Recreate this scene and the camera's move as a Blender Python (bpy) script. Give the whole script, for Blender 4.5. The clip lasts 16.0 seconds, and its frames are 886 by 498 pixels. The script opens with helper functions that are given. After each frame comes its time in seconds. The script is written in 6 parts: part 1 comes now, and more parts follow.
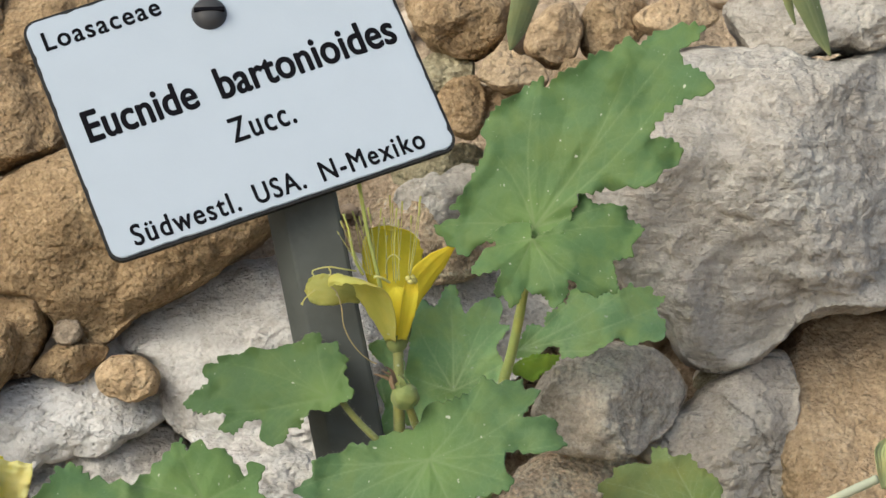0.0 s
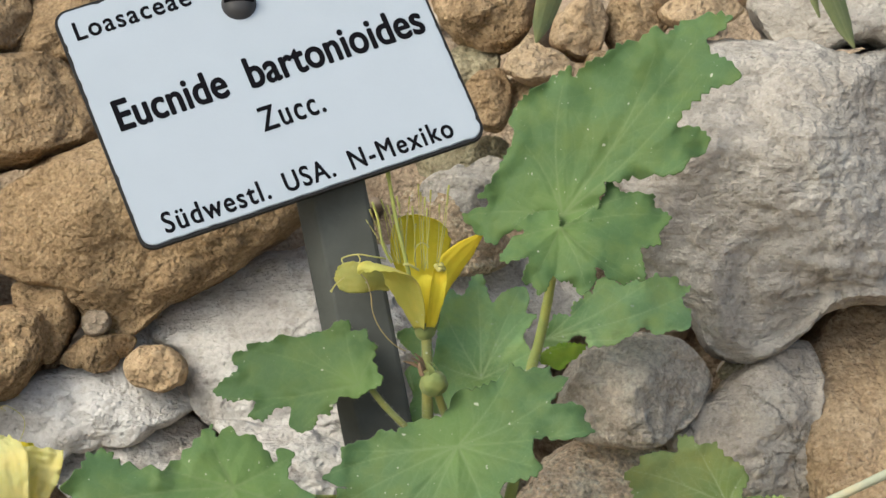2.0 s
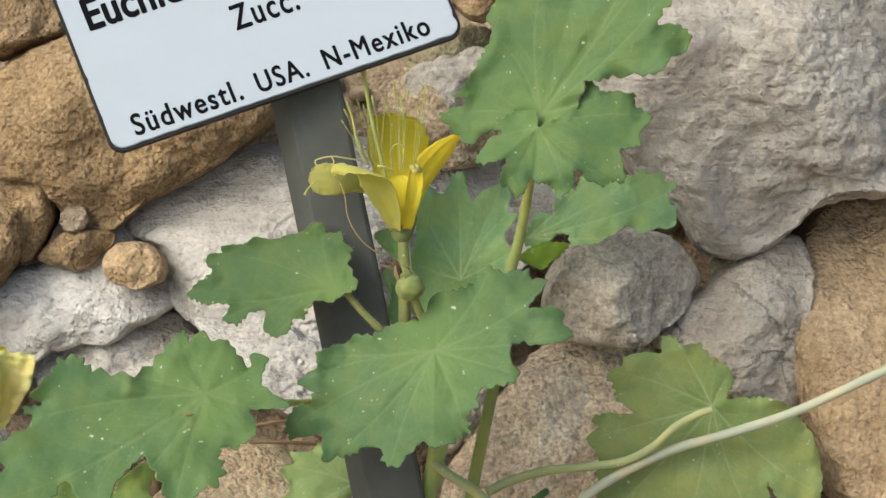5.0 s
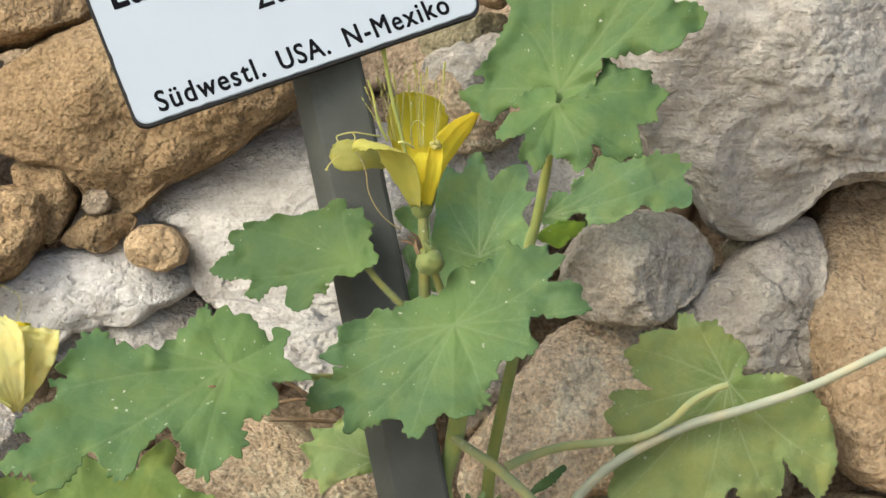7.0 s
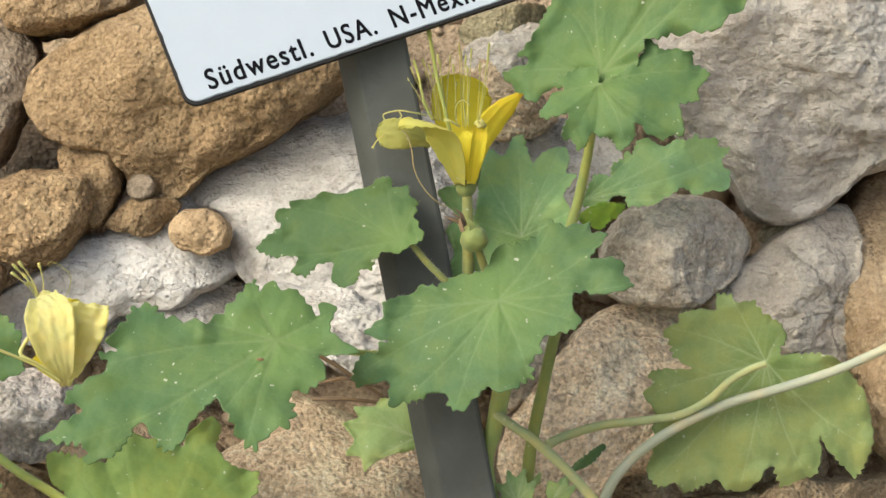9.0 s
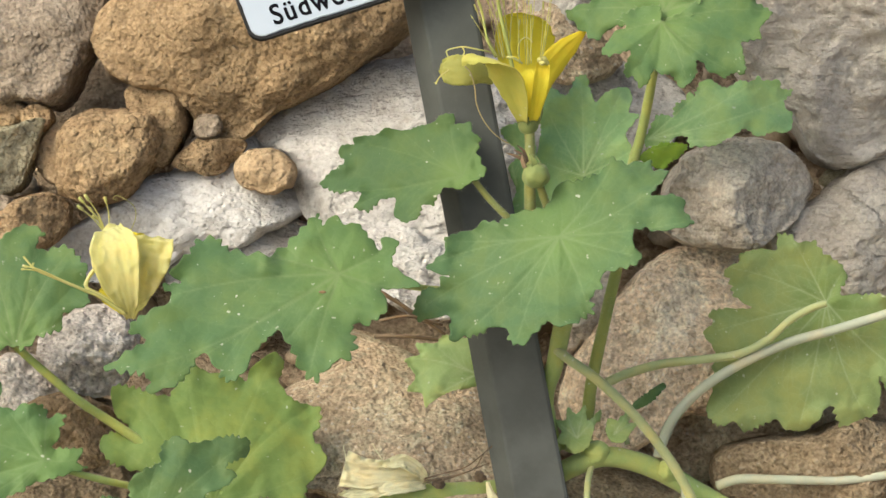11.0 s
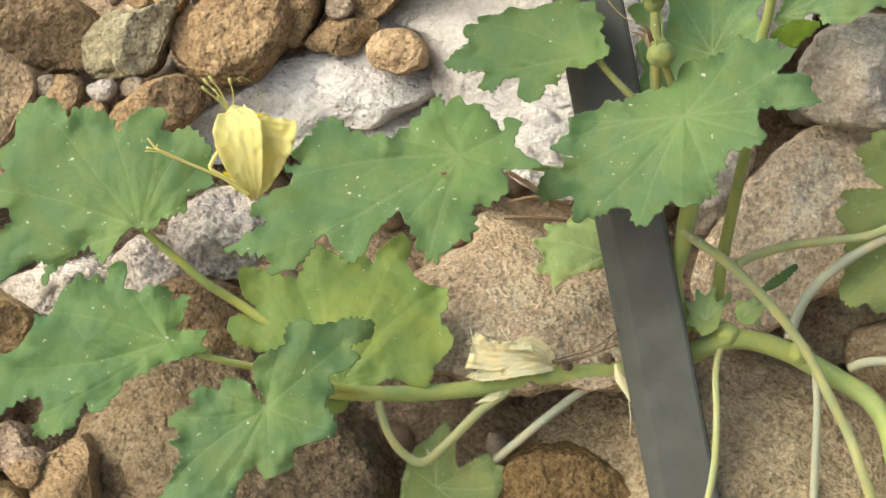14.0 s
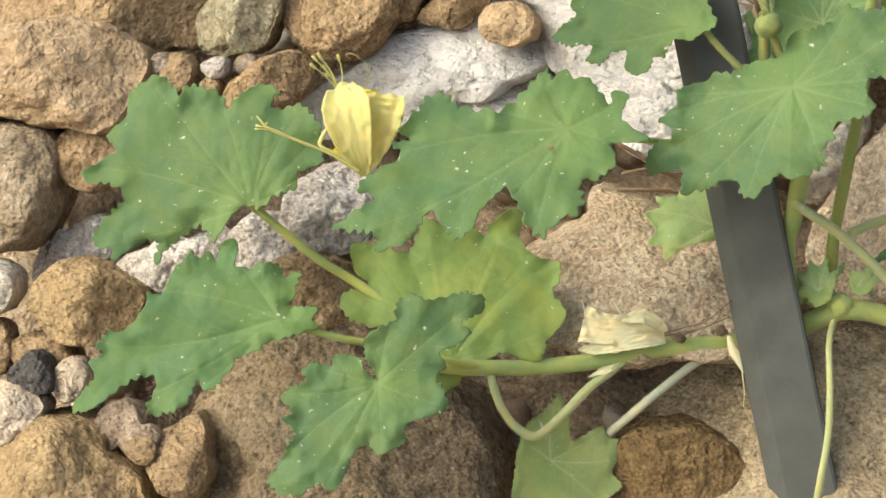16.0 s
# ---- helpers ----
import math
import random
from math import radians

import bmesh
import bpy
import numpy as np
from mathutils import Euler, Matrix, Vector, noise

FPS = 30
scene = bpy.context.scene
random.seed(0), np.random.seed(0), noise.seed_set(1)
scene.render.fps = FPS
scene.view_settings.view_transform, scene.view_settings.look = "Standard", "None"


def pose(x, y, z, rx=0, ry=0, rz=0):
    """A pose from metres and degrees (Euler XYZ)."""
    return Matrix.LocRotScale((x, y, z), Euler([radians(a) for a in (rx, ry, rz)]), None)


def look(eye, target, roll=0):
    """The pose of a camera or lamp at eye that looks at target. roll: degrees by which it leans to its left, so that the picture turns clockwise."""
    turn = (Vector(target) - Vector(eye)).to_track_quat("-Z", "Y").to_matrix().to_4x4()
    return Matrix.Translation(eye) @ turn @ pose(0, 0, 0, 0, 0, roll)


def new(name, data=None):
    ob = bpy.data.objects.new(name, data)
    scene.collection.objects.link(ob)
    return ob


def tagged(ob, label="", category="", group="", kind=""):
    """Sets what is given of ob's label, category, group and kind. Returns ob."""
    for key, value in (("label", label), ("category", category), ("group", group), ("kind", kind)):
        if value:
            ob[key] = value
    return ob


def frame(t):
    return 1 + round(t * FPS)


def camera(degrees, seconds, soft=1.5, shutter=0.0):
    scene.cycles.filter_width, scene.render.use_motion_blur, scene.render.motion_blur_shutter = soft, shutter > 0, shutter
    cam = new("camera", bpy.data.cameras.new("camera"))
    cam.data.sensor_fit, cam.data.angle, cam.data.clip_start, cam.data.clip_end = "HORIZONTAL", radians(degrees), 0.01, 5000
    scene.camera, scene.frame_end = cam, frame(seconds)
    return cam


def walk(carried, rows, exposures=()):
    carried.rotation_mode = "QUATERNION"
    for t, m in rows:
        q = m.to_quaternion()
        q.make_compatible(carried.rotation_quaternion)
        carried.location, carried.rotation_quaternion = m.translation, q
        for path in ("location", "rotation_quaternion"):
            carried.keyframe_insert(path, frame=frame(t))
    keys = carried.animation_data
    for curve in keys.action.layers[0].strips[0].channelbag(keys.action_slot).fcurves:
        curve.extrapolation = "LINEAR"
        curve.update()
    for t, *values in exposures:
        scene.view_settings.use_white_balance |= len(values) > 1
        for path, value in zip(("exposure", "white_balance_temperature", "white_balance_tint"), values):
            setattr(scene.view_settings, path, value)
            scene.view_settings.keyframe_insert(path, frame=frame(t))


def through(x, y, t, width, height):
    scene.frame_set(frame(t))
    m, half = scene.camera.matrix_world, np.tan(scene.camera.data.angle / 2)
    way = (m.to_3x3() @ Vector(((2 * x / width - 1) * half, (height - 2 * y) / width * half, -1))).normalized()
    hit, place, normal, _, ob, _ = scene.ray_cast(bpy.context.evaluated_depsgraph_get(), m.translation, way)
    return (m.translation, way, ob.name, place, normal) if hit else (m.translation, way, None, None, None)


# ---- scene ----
from mathutils import geometry

# Camera: hand held, long lens, tilting down and panning across the bank.
PATH = [
    (0, 0.00309, -0.82346, 0.60479, 69.0505, -0.3749, -0.5820),
    (0.5, 0.00631, -0.82196, 0.60871, 68.7694, -0.3080, -0.5504),
    (1, 0.00664, -0.82533, 0.60603, 68.8788, -0.2722, -0.2195),
    (1.5, 0.00092, -0.82767, 0.60464, 68.9946, -0.2840, -0.2919),
    (2, -0.00331, -0.83217, 0.59796, 69.4389, -0.3614, -0.4715),
    (2.5, -0.00643, -0.83610, 0.59333, 69.6805, -0.4139, -0.8466),
    (3, -0.00400, -0.83344, 0.59157, 69.5839, -0.6605, -0.9238),
    (3.5, 0.00475, -0.82802, 0.59471, 68.9921, -0.5933, -0.7158),
    (4, 0.00976, -0.82303, 0.59818, 68.2492, -0.3192, -0.4028),
    (4.5, 0.01419, -0.81444, 0.60399, 67.2710, -0.0419, 0.0152),
    (5, 0.01775, -0.80876, 0.60993, 66.3661, 0.1587, 0.3274),
    (7.5, 0.00704, -0.83324, 0.59138, 67.6123, 0.2243, 0.2732),
    (8, 0.00038, -0.83796, 0.58822, 67.9856, 0.0017, -0.0003),
    (8.5, -0.00066, -0.84369, 0.58373, 68.3091, 0.0068, 0.1126),
    (11, 0.00355, -0.86064, 0.56782, 68.1026, 0.0772, 1.8122),
    (11.5, 0.00569, -0.86066, 0.56522, 67.6862, 0.1573, 2.1681),
    (12, 0.00809, -0.86353, 0.56446, 67.2324, 0.2709, 2.7373),
    (12.5, 0.01904, -0.85908, 0.56409, 66.7781, 0.7609, 3.6634),
    (13, 0.02384, -0.85558, 0.56293, 66.5008, 1.2789, 4.3566),
    (13.5, 0.02379, -0.85368, 0.56290, 66.2871, 1.4791, 4.7954),
    (14, 0.03219, -0.85204, 0.56486, 65.9772, 1.8017, 5.5235),
    (14.5, 0.03441, -0.84902, 0.56718, 65.6441, 2.0046, 6.0318),
    (15, 0.04083, -0.84732, 0.56943, 65.3292, 2.2591, 6.9613),
    (15.5, 0.04610, -0.84873, 0.56903, 65.2580, 2.9288, 7.5602),
    (16, 0.04856, -0.84786, 0.56854, 65.3222, 3.6603, 8.0167),
]

cam = camera(16.0, 16.0, soft=1.5)
walk(cam, [(t, pose(x, y, z, rx, ry, rz)) for t, x, y, z, rx, ry, rz in PATH],
     [(0.0, 0.38, 6150, 1.5), (4.0, 0.45, 6200, 1.5), (5.0, 0.51, 6250, 1.5), (8.0, 0.67, 6350, 1.5), (12.5, 0.77, 6500, 1.5), (16.0, 0.88, 6550, 1.5)])

# ---- light: bright overcast daylight ----
world = bpy.data.worlds.new("sky")
scene.world = world
world.use_nodes = True
wn = world.node_tree.nodes
wn.clear()
sky = wn.new("ShaderNodeTexSky")
sky.sky_type = "NISHITA"
sky.sun_disc = False
sky.sun_elevation = radians(47)
sky.sun_rotation = radians(239)
sky.dust_density = 8.0
sky.ozone_density = 0.4
wbg = wn.new("ShaderNodeBackground")
wbg.inputs["Strength"].default_value = 0.15
wout = wn.new("ShaderNodeOutputWorld")
world.node_tree.links.new(sky.outputs["Color"], wbg.inputs["Color"])
world.node_tree.links.new(wbg.outputs["Background"], wout.inputs["Surface"])
sun_data = bpy.data.lights.new("sun", "SUN")
sun_data.energy = 0.6
sun_data.angle = radians(55)
sun_data.color = (1.0, 0.96, 0.90)
sun = new("sun", sun_data)
sun.matrix_world = look((-1.05, -0.62, 1.3), (0, 0, 0))

# ---- the bank: u across, v up its face, d into it (millimetres) ----
TILT = radians(22)
ORIGIN = Vector((0, 0, 0.25))
ACROSS = Vector((1, 0, 0))
UP = Vector((0, math.sin(TILT), math.cos(TILT)))
INTO = Vector((0, math.cos(TILT), -math.sin(TILT)))
BANK = Matrix.Translation(ORIGIN) @ Matrix((ACROSS, UP, -INTO)).transposed().to_4x4()


def bank(u, v, d):
    """A place on the bank, in metres of the world."""
    return ORIGIN + (ACROSS * float(u) + UP * float(v) + INTO * float(d)) / 1000


# ---- materials ----
def graph(name):
    m = bpy.data.materials.new(name)
    m.use_nodes = True
    nt = m.node_tree
    bsdf = nt.nodes["Principled BSDF"]
    return m, nt, bsdf


def tex(nt, kind, scale, detail=4.0, rough=0.6, coord=None):
    n = nt.nodes.new("ShaderNodeTex" + kind)
    n.inputs["Scale"].default_value = scale
    if kind == "Noise":
        n.inputs["Detail"].default_value = detail
        n.inputs["Roughness"].default_value = rough
    if coord is not None:
        nt.links.new(coord, n.inputs["Vector"])
    return n


def ramp(nt, fac, stops):
    r = nt.nodes.new("ShaderNodeValToRGB")
    el = r.color_ramp.elements
    while len(el) < len(stops):
        el.new(0.5)
    for e, (p, c) in zip(el, stops):
        e.position, e.color = p, (*c, 1)
    nt.links.new(fac, r.inputs["Fac"])
    return r.outputs["Color"]


def mix(nt, fac, a, b, how="MIX"):
    n = nt.nodes.new("ShaderNodeMix")
    n.data_type, n.blend_type = "RGBA", how
    for sock, val in ((n.inputs[0], fac), (n.inputs[6], a), (n.inputs[7], b)):
        if isinstance(val, bpy.types.NodeSocket):
            nt.links.new(val, sock)
        elif isinstance(val, tuple):
            sock.default_value = (*val, 1)
        else:
            sock.default_value = val
    return n.outputs[2]


def coords(nt):
    return nt.nodes.new("ShaderNodeTexCoord").outputs["Object"]


def bump(nt, bsdf, height, strength, distance, after=None):
    b = nt.nodes.new("ShaderNodeBump")
    b.inputs["Strength"].default_value = strength
    b.inputs["Distance"].default_value = distance
    nt.links.new(height, b.inputs["Height"])
    if after is not None:
        nt.links.new(after, b.inputs["Normal"])
    nt.links.new(b.outputs["Normal"], bsdf.inputs["Normal"])
    return b.outputs["Normal"]


def rock(name, dark, mid, light, fleck, stain, stain_amount=0.35, pit=0.6, grit=0.5, cracked=0.0, layered=0.0, fine_mix=0.5, mottled=0.5, relief=1.0):
    """Gritty stone: broad colour drift, grains, pits and stains; sizes in metres."""
    m, nt, b = graph(name)
    co = coords(nt)
    rnd = nt.nodes.new("ShaderNodeObjectInfo").outputs["Random"]
    shift = nt.nodes.new("ShaderNodeVectorMath")
    shift.operation = "ADD"
    nt.links.new(co, shift.inputs[0])
    nt.links.new(rnd, shift.inputs[1])
    co = shift.outputs[0]
    soft_dark = tuple(0.45 * d + 0.55 * c for d, c in zip(dark, mid))
    soft_light = tuple(0.6 * d + 0.4 * c for d, c in zip(light, mid))
    broad = tex(nt, "Noise", 32, 4, 0.55, co)
    fine = tex(nt, "Noise", 260, 6, 0.66, co)
    grain = tex(nt, "Noise", 780, 4, 0.62, co)
    col = ramp(nt, broad.outputs["Fac"], [(0.32, soft_dark), (0.50, mid), (0.68, soft_light)])
    col = mix(nt, fine_mix * 0.7, col, ramp(nt, fine.outputs["Fac"], [(0.34, soft_dark), (0.50, mid), (0.66, light)]))
    # separate sand grains, some dark, some pale
    gr = ramp(nt, grain.outputs["Fac"], [(0.36, (0.66, 0.63, 0.60)), (0.48, (0.98, 0.97, 0.97)), (0.62, (1.24, 1.23, 1.21))])
    col = mix(nt, grit, col, gr, "MULTIPLY")
    chips = tex(nt, "Voronoi", 620, coord=co)
    col = mix(nt, grit, col, ramp(nt, chips.outputs["Color"], [(0.10, (0.74, 0.71, 0.68)), (0.40, (0.97, 0.97, 0.97)), (0.85, (1.22, 1.21, 1.19))]), "MULTIPLY")
    bright = ramp(nt, chips.outputs["Color"], [(0.70, (0, 0, 0)), (0.80, (1, 1, 1))])
    disc = ramp(nt, chips.outputs["Distance"], [(0.20, (1, 1, 1)), (0.46, (0, 0, 0))])
    col = mix(nt, mix(nt, 0.55 * grit, (0, 0, 0), mix(nt, 1.0, bright, disc, "MULTIPLY")), col, fleck)
    # stains and lichen film
    st = tex(nt, "Noise", 24, 6, 0.68, co)
    col = mix(nt, ramp(nt, st.outputs["Fac"], [(0.54, (0, 0, 0)), (0.72, (stain_amount * 0.8,) * 3)]), col, stain)
    mid_noise = tex(nt, "Noise", 110, 6, 0.65, co)
    col = mix(nt, mottled * 0.6, col, ramp(nt, mid_noise.outputs["Fac"], [(0.36, (0.70, 0.67, 0.64)), (0.47, (0.98, 0.97, 0.96)), (0.60, (1.16, 1.15, 1.14))]), "MULTIPLY")
    hollow = tex(nt, "Noise", 210, 3, 0.55, co)
    sink = ramp(nt, hollow.outputs["Fac"], [(0.36, (0, 0, 0)), (0.47, (1, 1, 1))])
    col = mix(nt, 0.55 * pit, col, ramp(nt, hollow.outputs["Fac"], [(0.34, (0.62, 0.58, 0.54)), (0.45, (1, 1, 1))]), "MULTIPLY")
    vor = tex(nt, "Voronoi", 480, coord=co)
    pits = ramp(nt, vor.outputs["Distance"], [(0.05, (0, 0, 0)), (0.42, (1, 1, 1))])
    mask = ramp(nt, mid_noise.outputs["Fac"], [(0.40, (1, 1, 1)), (0.54, (0, 0, 0))])
    col = mix(nt, mix(nt, mask, (0, 0, 0), ramp(nt, pits, [(0.0, (0.6, 0.6, 0.6)), (0.5, (0, 0, 0))])), col, dark)
    # flaky layers, stretched along the bed of the stone
    bed = nt.nodes.new("ShaderNodeMapping")
    bed.inputs["Rotation"].default_value = (0.2, 0.3, -0.35)
    bed.inputs["Scale"].default_value = (0.40, 1.9, 1.0)
    nt.links.new(co, bed.inputs["Vector"])
    flakes = tex(nt, "Noise", 85, 7, 0.66, bed.outputs[0])
    flakes.inputs["Distortion"].default_value = 0.6
    col = mix(nt, layered, col, ramp(nt, flakes.outputs["Fac"], [(0.33, (0.58, 0.53, 0.48)), (0.41, (0.97, 0.95, 0.93)), (0.60, (1.10, 1.10, 1.10))]), "MULTIPLY")
    # a few cracks, wandering and broken off
    warp = nt.nodes.new("ShaderNodeVectorMath")
    warp.operation = "MULTIPLY_ADD"
    nt.links.new(mid_noise.outputs["Color"], warp.inputs[0])
    warp.inputs[1].default_value = (0.016, 0.016, 0.016)
    nt.links.new(co, warp.inputs[2])
    crack = tex(nt, "Voronoi", 34, coord=warp.outputs[0])
    crack.feature = "DISTANCE_TO_EDGE"
    line = ramp(nt, crack.outputs["Distance"], [(0.0, (1, 1, 1)), (0.030, (0, 0, 0))])
    line = mix(nt, 1.0, line, ramp(nt, broad.outputs["Fac"], [(0.46, (0, 0, 0)), (0.53, (cracked,) * 3)]), "MULTIPLY")
    col = mix(nt, line, col, tuple(c * 0.45 for c in dark))
    nt.links.new(col, b.inputs["Base Color"])
    b.inputs["Roughness"].default_value = 0.94
    b.inputs["Specular IOR Level"].default_value = 0.15
    sunk = nt.nodes.new("ShaderNodeInvert")
    nt.links.new(line, sunk.inputs["Color"])
    nc = bump(nt, b, sunk.outputs["Color"], 0.8, 0.0016)
    nl = bump(nt, b, flakes.outputs["Fac"], min(1.0, layered * 1.3), 0.006, nc)
    n0 = bump(nt, b, mid_noise.outputs["Fac"], 0.7 * relief, 0.004, nl)
    nh = bump(nt, b, sink, pit * relief, 0.0012, n0)
    n1 = bump(nt, b, fine.outputs["Fac"], relief, 0.0024, nh)
    n2 = bump(nt, b, pits, pit * 0.7, 0.0009, n1)
    mound = ramp(nt, chips.outputs["Distance"], [(0.0, (1, 1, 1)), (0.75, (0, 0, 0))])
    n3 = bump(nt, b, mound, min(1.0, grit * 1.5) * relief, 0.0009, n2)
    bump(nt, b, grain.outputs["Fac"], relief, 0.0006, n3)
    return m


TAN = rock("tan_sandstone", (0.203, 0.139, 0.078), (0.346, 0.249, 0.148), (0.471, 0.363, 0.229), (0.517, 0.438, 0.309), (0.227, 0.186, 0.124), grit=0.55, relief=0.95)
TANL = rock("light_tan_sandstone", (0.272, 0.190, 0.114), (0.435, 0.321, 0.199), (0.551, 0.439, 0.299), (0.580, 0.525, 0.411), (0.417, 0.375, 0.300), grit=0.45, relief=0.8)
TANR = rock("gritty_tan_sandstone", (0.182, 0.133, 0.084), (0.300, 0.233, 0.152), (0.394, 0.328, 0.228), (0.468, 0.434, 0.354), (0.229, 0.207, 0.143), pit=0.8, grit=0.6)
OCHRE = rock("ochre_sandstone", (0.198, 0.128, 0.073), (0.370, 0.260, 0.151), (0.508, 0.391, 0.237), (0.477, 0.400, 0.259), (0.172, 0.130, 0.081), pit=0.8, grit=0.6)
GOLD = rock("golden_sandstone", (0.231, 0.156, 0.080), (0.389, 0.285, 0.159), (0.509, 0.395, 0.240), (0.524, 0.475, 0.356), (0.292, 0.214, 0.120))
BROWN = rock("brown_grey_rock", (0.176, 0.138, 0.087), (0.337, 0.268, 0.183), (0.485, 0.420, 0.322), (0.565, 0.536, 0.469), (0.243, 0.218, 0.147))
PINK = rock("pinkish_sandstone", (0.354, 0.259, 0.173), (0.570, 0.456, 0.321), (0.634, 0.680, 0.514), (0.634, 0.687, 0.703), (0.355, 0.267, 0.160), pit=0.8, grit=0.6)
# PINK made brighter throughout, offsetting the shade that falls on one boulder
PINKP = rock("shade_lifted_sandstone", (0.503, 0.368, 0.251), (0.809, 0.648, 0.465), (0.880, 0.880, 0.745), (0.880, 0.880, 0.880), (0.504, 0.379, 0.232), pit=0.8, grit=0.6)
PINKGREY = rock("pinkish_grey_sandstone", (0.248, 0.190, 0.120), (0.425, 0.347, 0.226), (0.555, 0.491, 0.363), (0.612, 0.605, 0.488), (0.307, 0.276, 0.215), pit=0.8, grit=0.6)
WHITE = rock("white_limestone", (0.498, 0.477, 0.458), (0.589, 0.581, 0.571), (0.603, 0.603, 0.599), (0.603, 0.603, 0.599), (0.401, 0.332, 0.263), 0.45, 0.8, 0.25, cracked=0.5, layered=0.55, fine_mix=0.25, mottled=0.3, relief=0.5)
SLABW = rock("smooth_white_limestone", (0.488, 0.472, 0.461), (0.577, 0.575, 0.575), (0.591, 0.596, 0.604), (0.591, 0.596, 0.604), (0.393, 0.329, 0.265), 0.45, 0.8, 0.25, cracked=0.3, layered=0.2, fine_mix=0.25, mottled=0.2, relief=0.35)
GREYWHITE = rock("crumbly_limestone", (0.429, 0.377, 0.341), (0.752, 0.701, 0.650), (0.774, 0.774, 0.774), (0.774, 0.774, 0.774), (0.377, 0.327, 0.273), 0.5, 1.0, 0.55, cracked=1, layered=0.8, fine_mix=0.25, mottled=0.3)
PALE = rock("pale_limestone", (0.296, 0.267, 0.228), (0.455, 0.430, 0.390), (0.573, 0.563, 0.525), (0.604, 0.612, 0.587), (0.278, 0.247, 0.207), 0.4, 0.6, 0.28, cracked=0.12, layered=0.55, fine_mix=0.25, mottled=0.3, relief=0.55)
PALEGREY = rock("pale_grey_limestone", (0.326, 0.283, 0.235), (0.520, 0.470, 0.400), (0.654, 0.627, 0.549), (0.654, 0.654, 0.617), (0.363, 0.254, 0.149), 0.3, 0.6, 0.28, cracked=0.5, layered=0.45, fine_mix=0.25, mottled=0.3, relief=0.55)
GREY = rock("grey_limestone", (0.329, 0.287, 0.236), (0.559, 0.501, 0.419), (0.680, 0.680, 0.597), (0.680, 0.680, 0.633), (0.361, 0.296, 0.214), 0.4, cracked=0.3, layered=0.4, fine_mix=0.45, relief=0.6)
MOSSY = rock("greenish_grey_stone", (0.205, 0.185, 0.113), (0.372, 0.337, 0.227), (0.536, 0.494, 0.360), (0.603, 0.576, 0.452), (0.178, 0.192, 0.094), 0.4)
CREAM = rock("cream_stone", (0.351, 0.263, 0.186), (0.507, 0.420, 0.322), (0.625, 0.556, 0.469), (0.644, 0.595, 0.527), (0.410, 0.274, 0.156), 0.35)
WHITEPEB = rock("white_pebble", (0.400, 0.360, 0.328), (0.496, 0.456, 0.425), (0.560, 0.528, 0.496), (0.560, 0.536, 0.512), (0.416, 0.352, 0.304), 0.2, 0.2)
GREYTAN = rock("grey_tan_rock", (0.169, 0.130, 0.095), (0.318, 0.263, 0.205), (0.447, 0.387, 0.320), (0.496, 0.456, 0.410), (0.218, 0.178, 0.140), 0.4)
RUST = rock("rusty_sandstone", (0.116, 0.077, 0.037), (0.220, 0.152, 0.073), (0.309, 0.222, 0.115), (0.339, 0.267, 0.153), (0.123, 0.090, 0.048), pit=0.8, grit=0.6)
SLAG = rock("dark_clinker", (0.039, 0.036, 0.036), (0.083, 0.079, 0.077), (0.187, 0.176, 0.171), (0.286, 0.275, 0.264), (0.055, 0.050, 0.044), 0.3, 1.0)
DARKST = rock("dark_brown_stone", (0.172, 0.130, 0.096), (0.343, 0.270, 0.204), (0.556, 0.461, 0.365), (0.645, 0.556, 0.471), (0.216, 0.172, 0.130))
SOIL = rock("dry_soil", (0.220, 0.171, 0.120), (0.418, 0.330, 0.237), (0.637, 0.515, 0.384), (0.790, 0.681, 0.549), (0.264, 0.208, 0.155), 0.4)


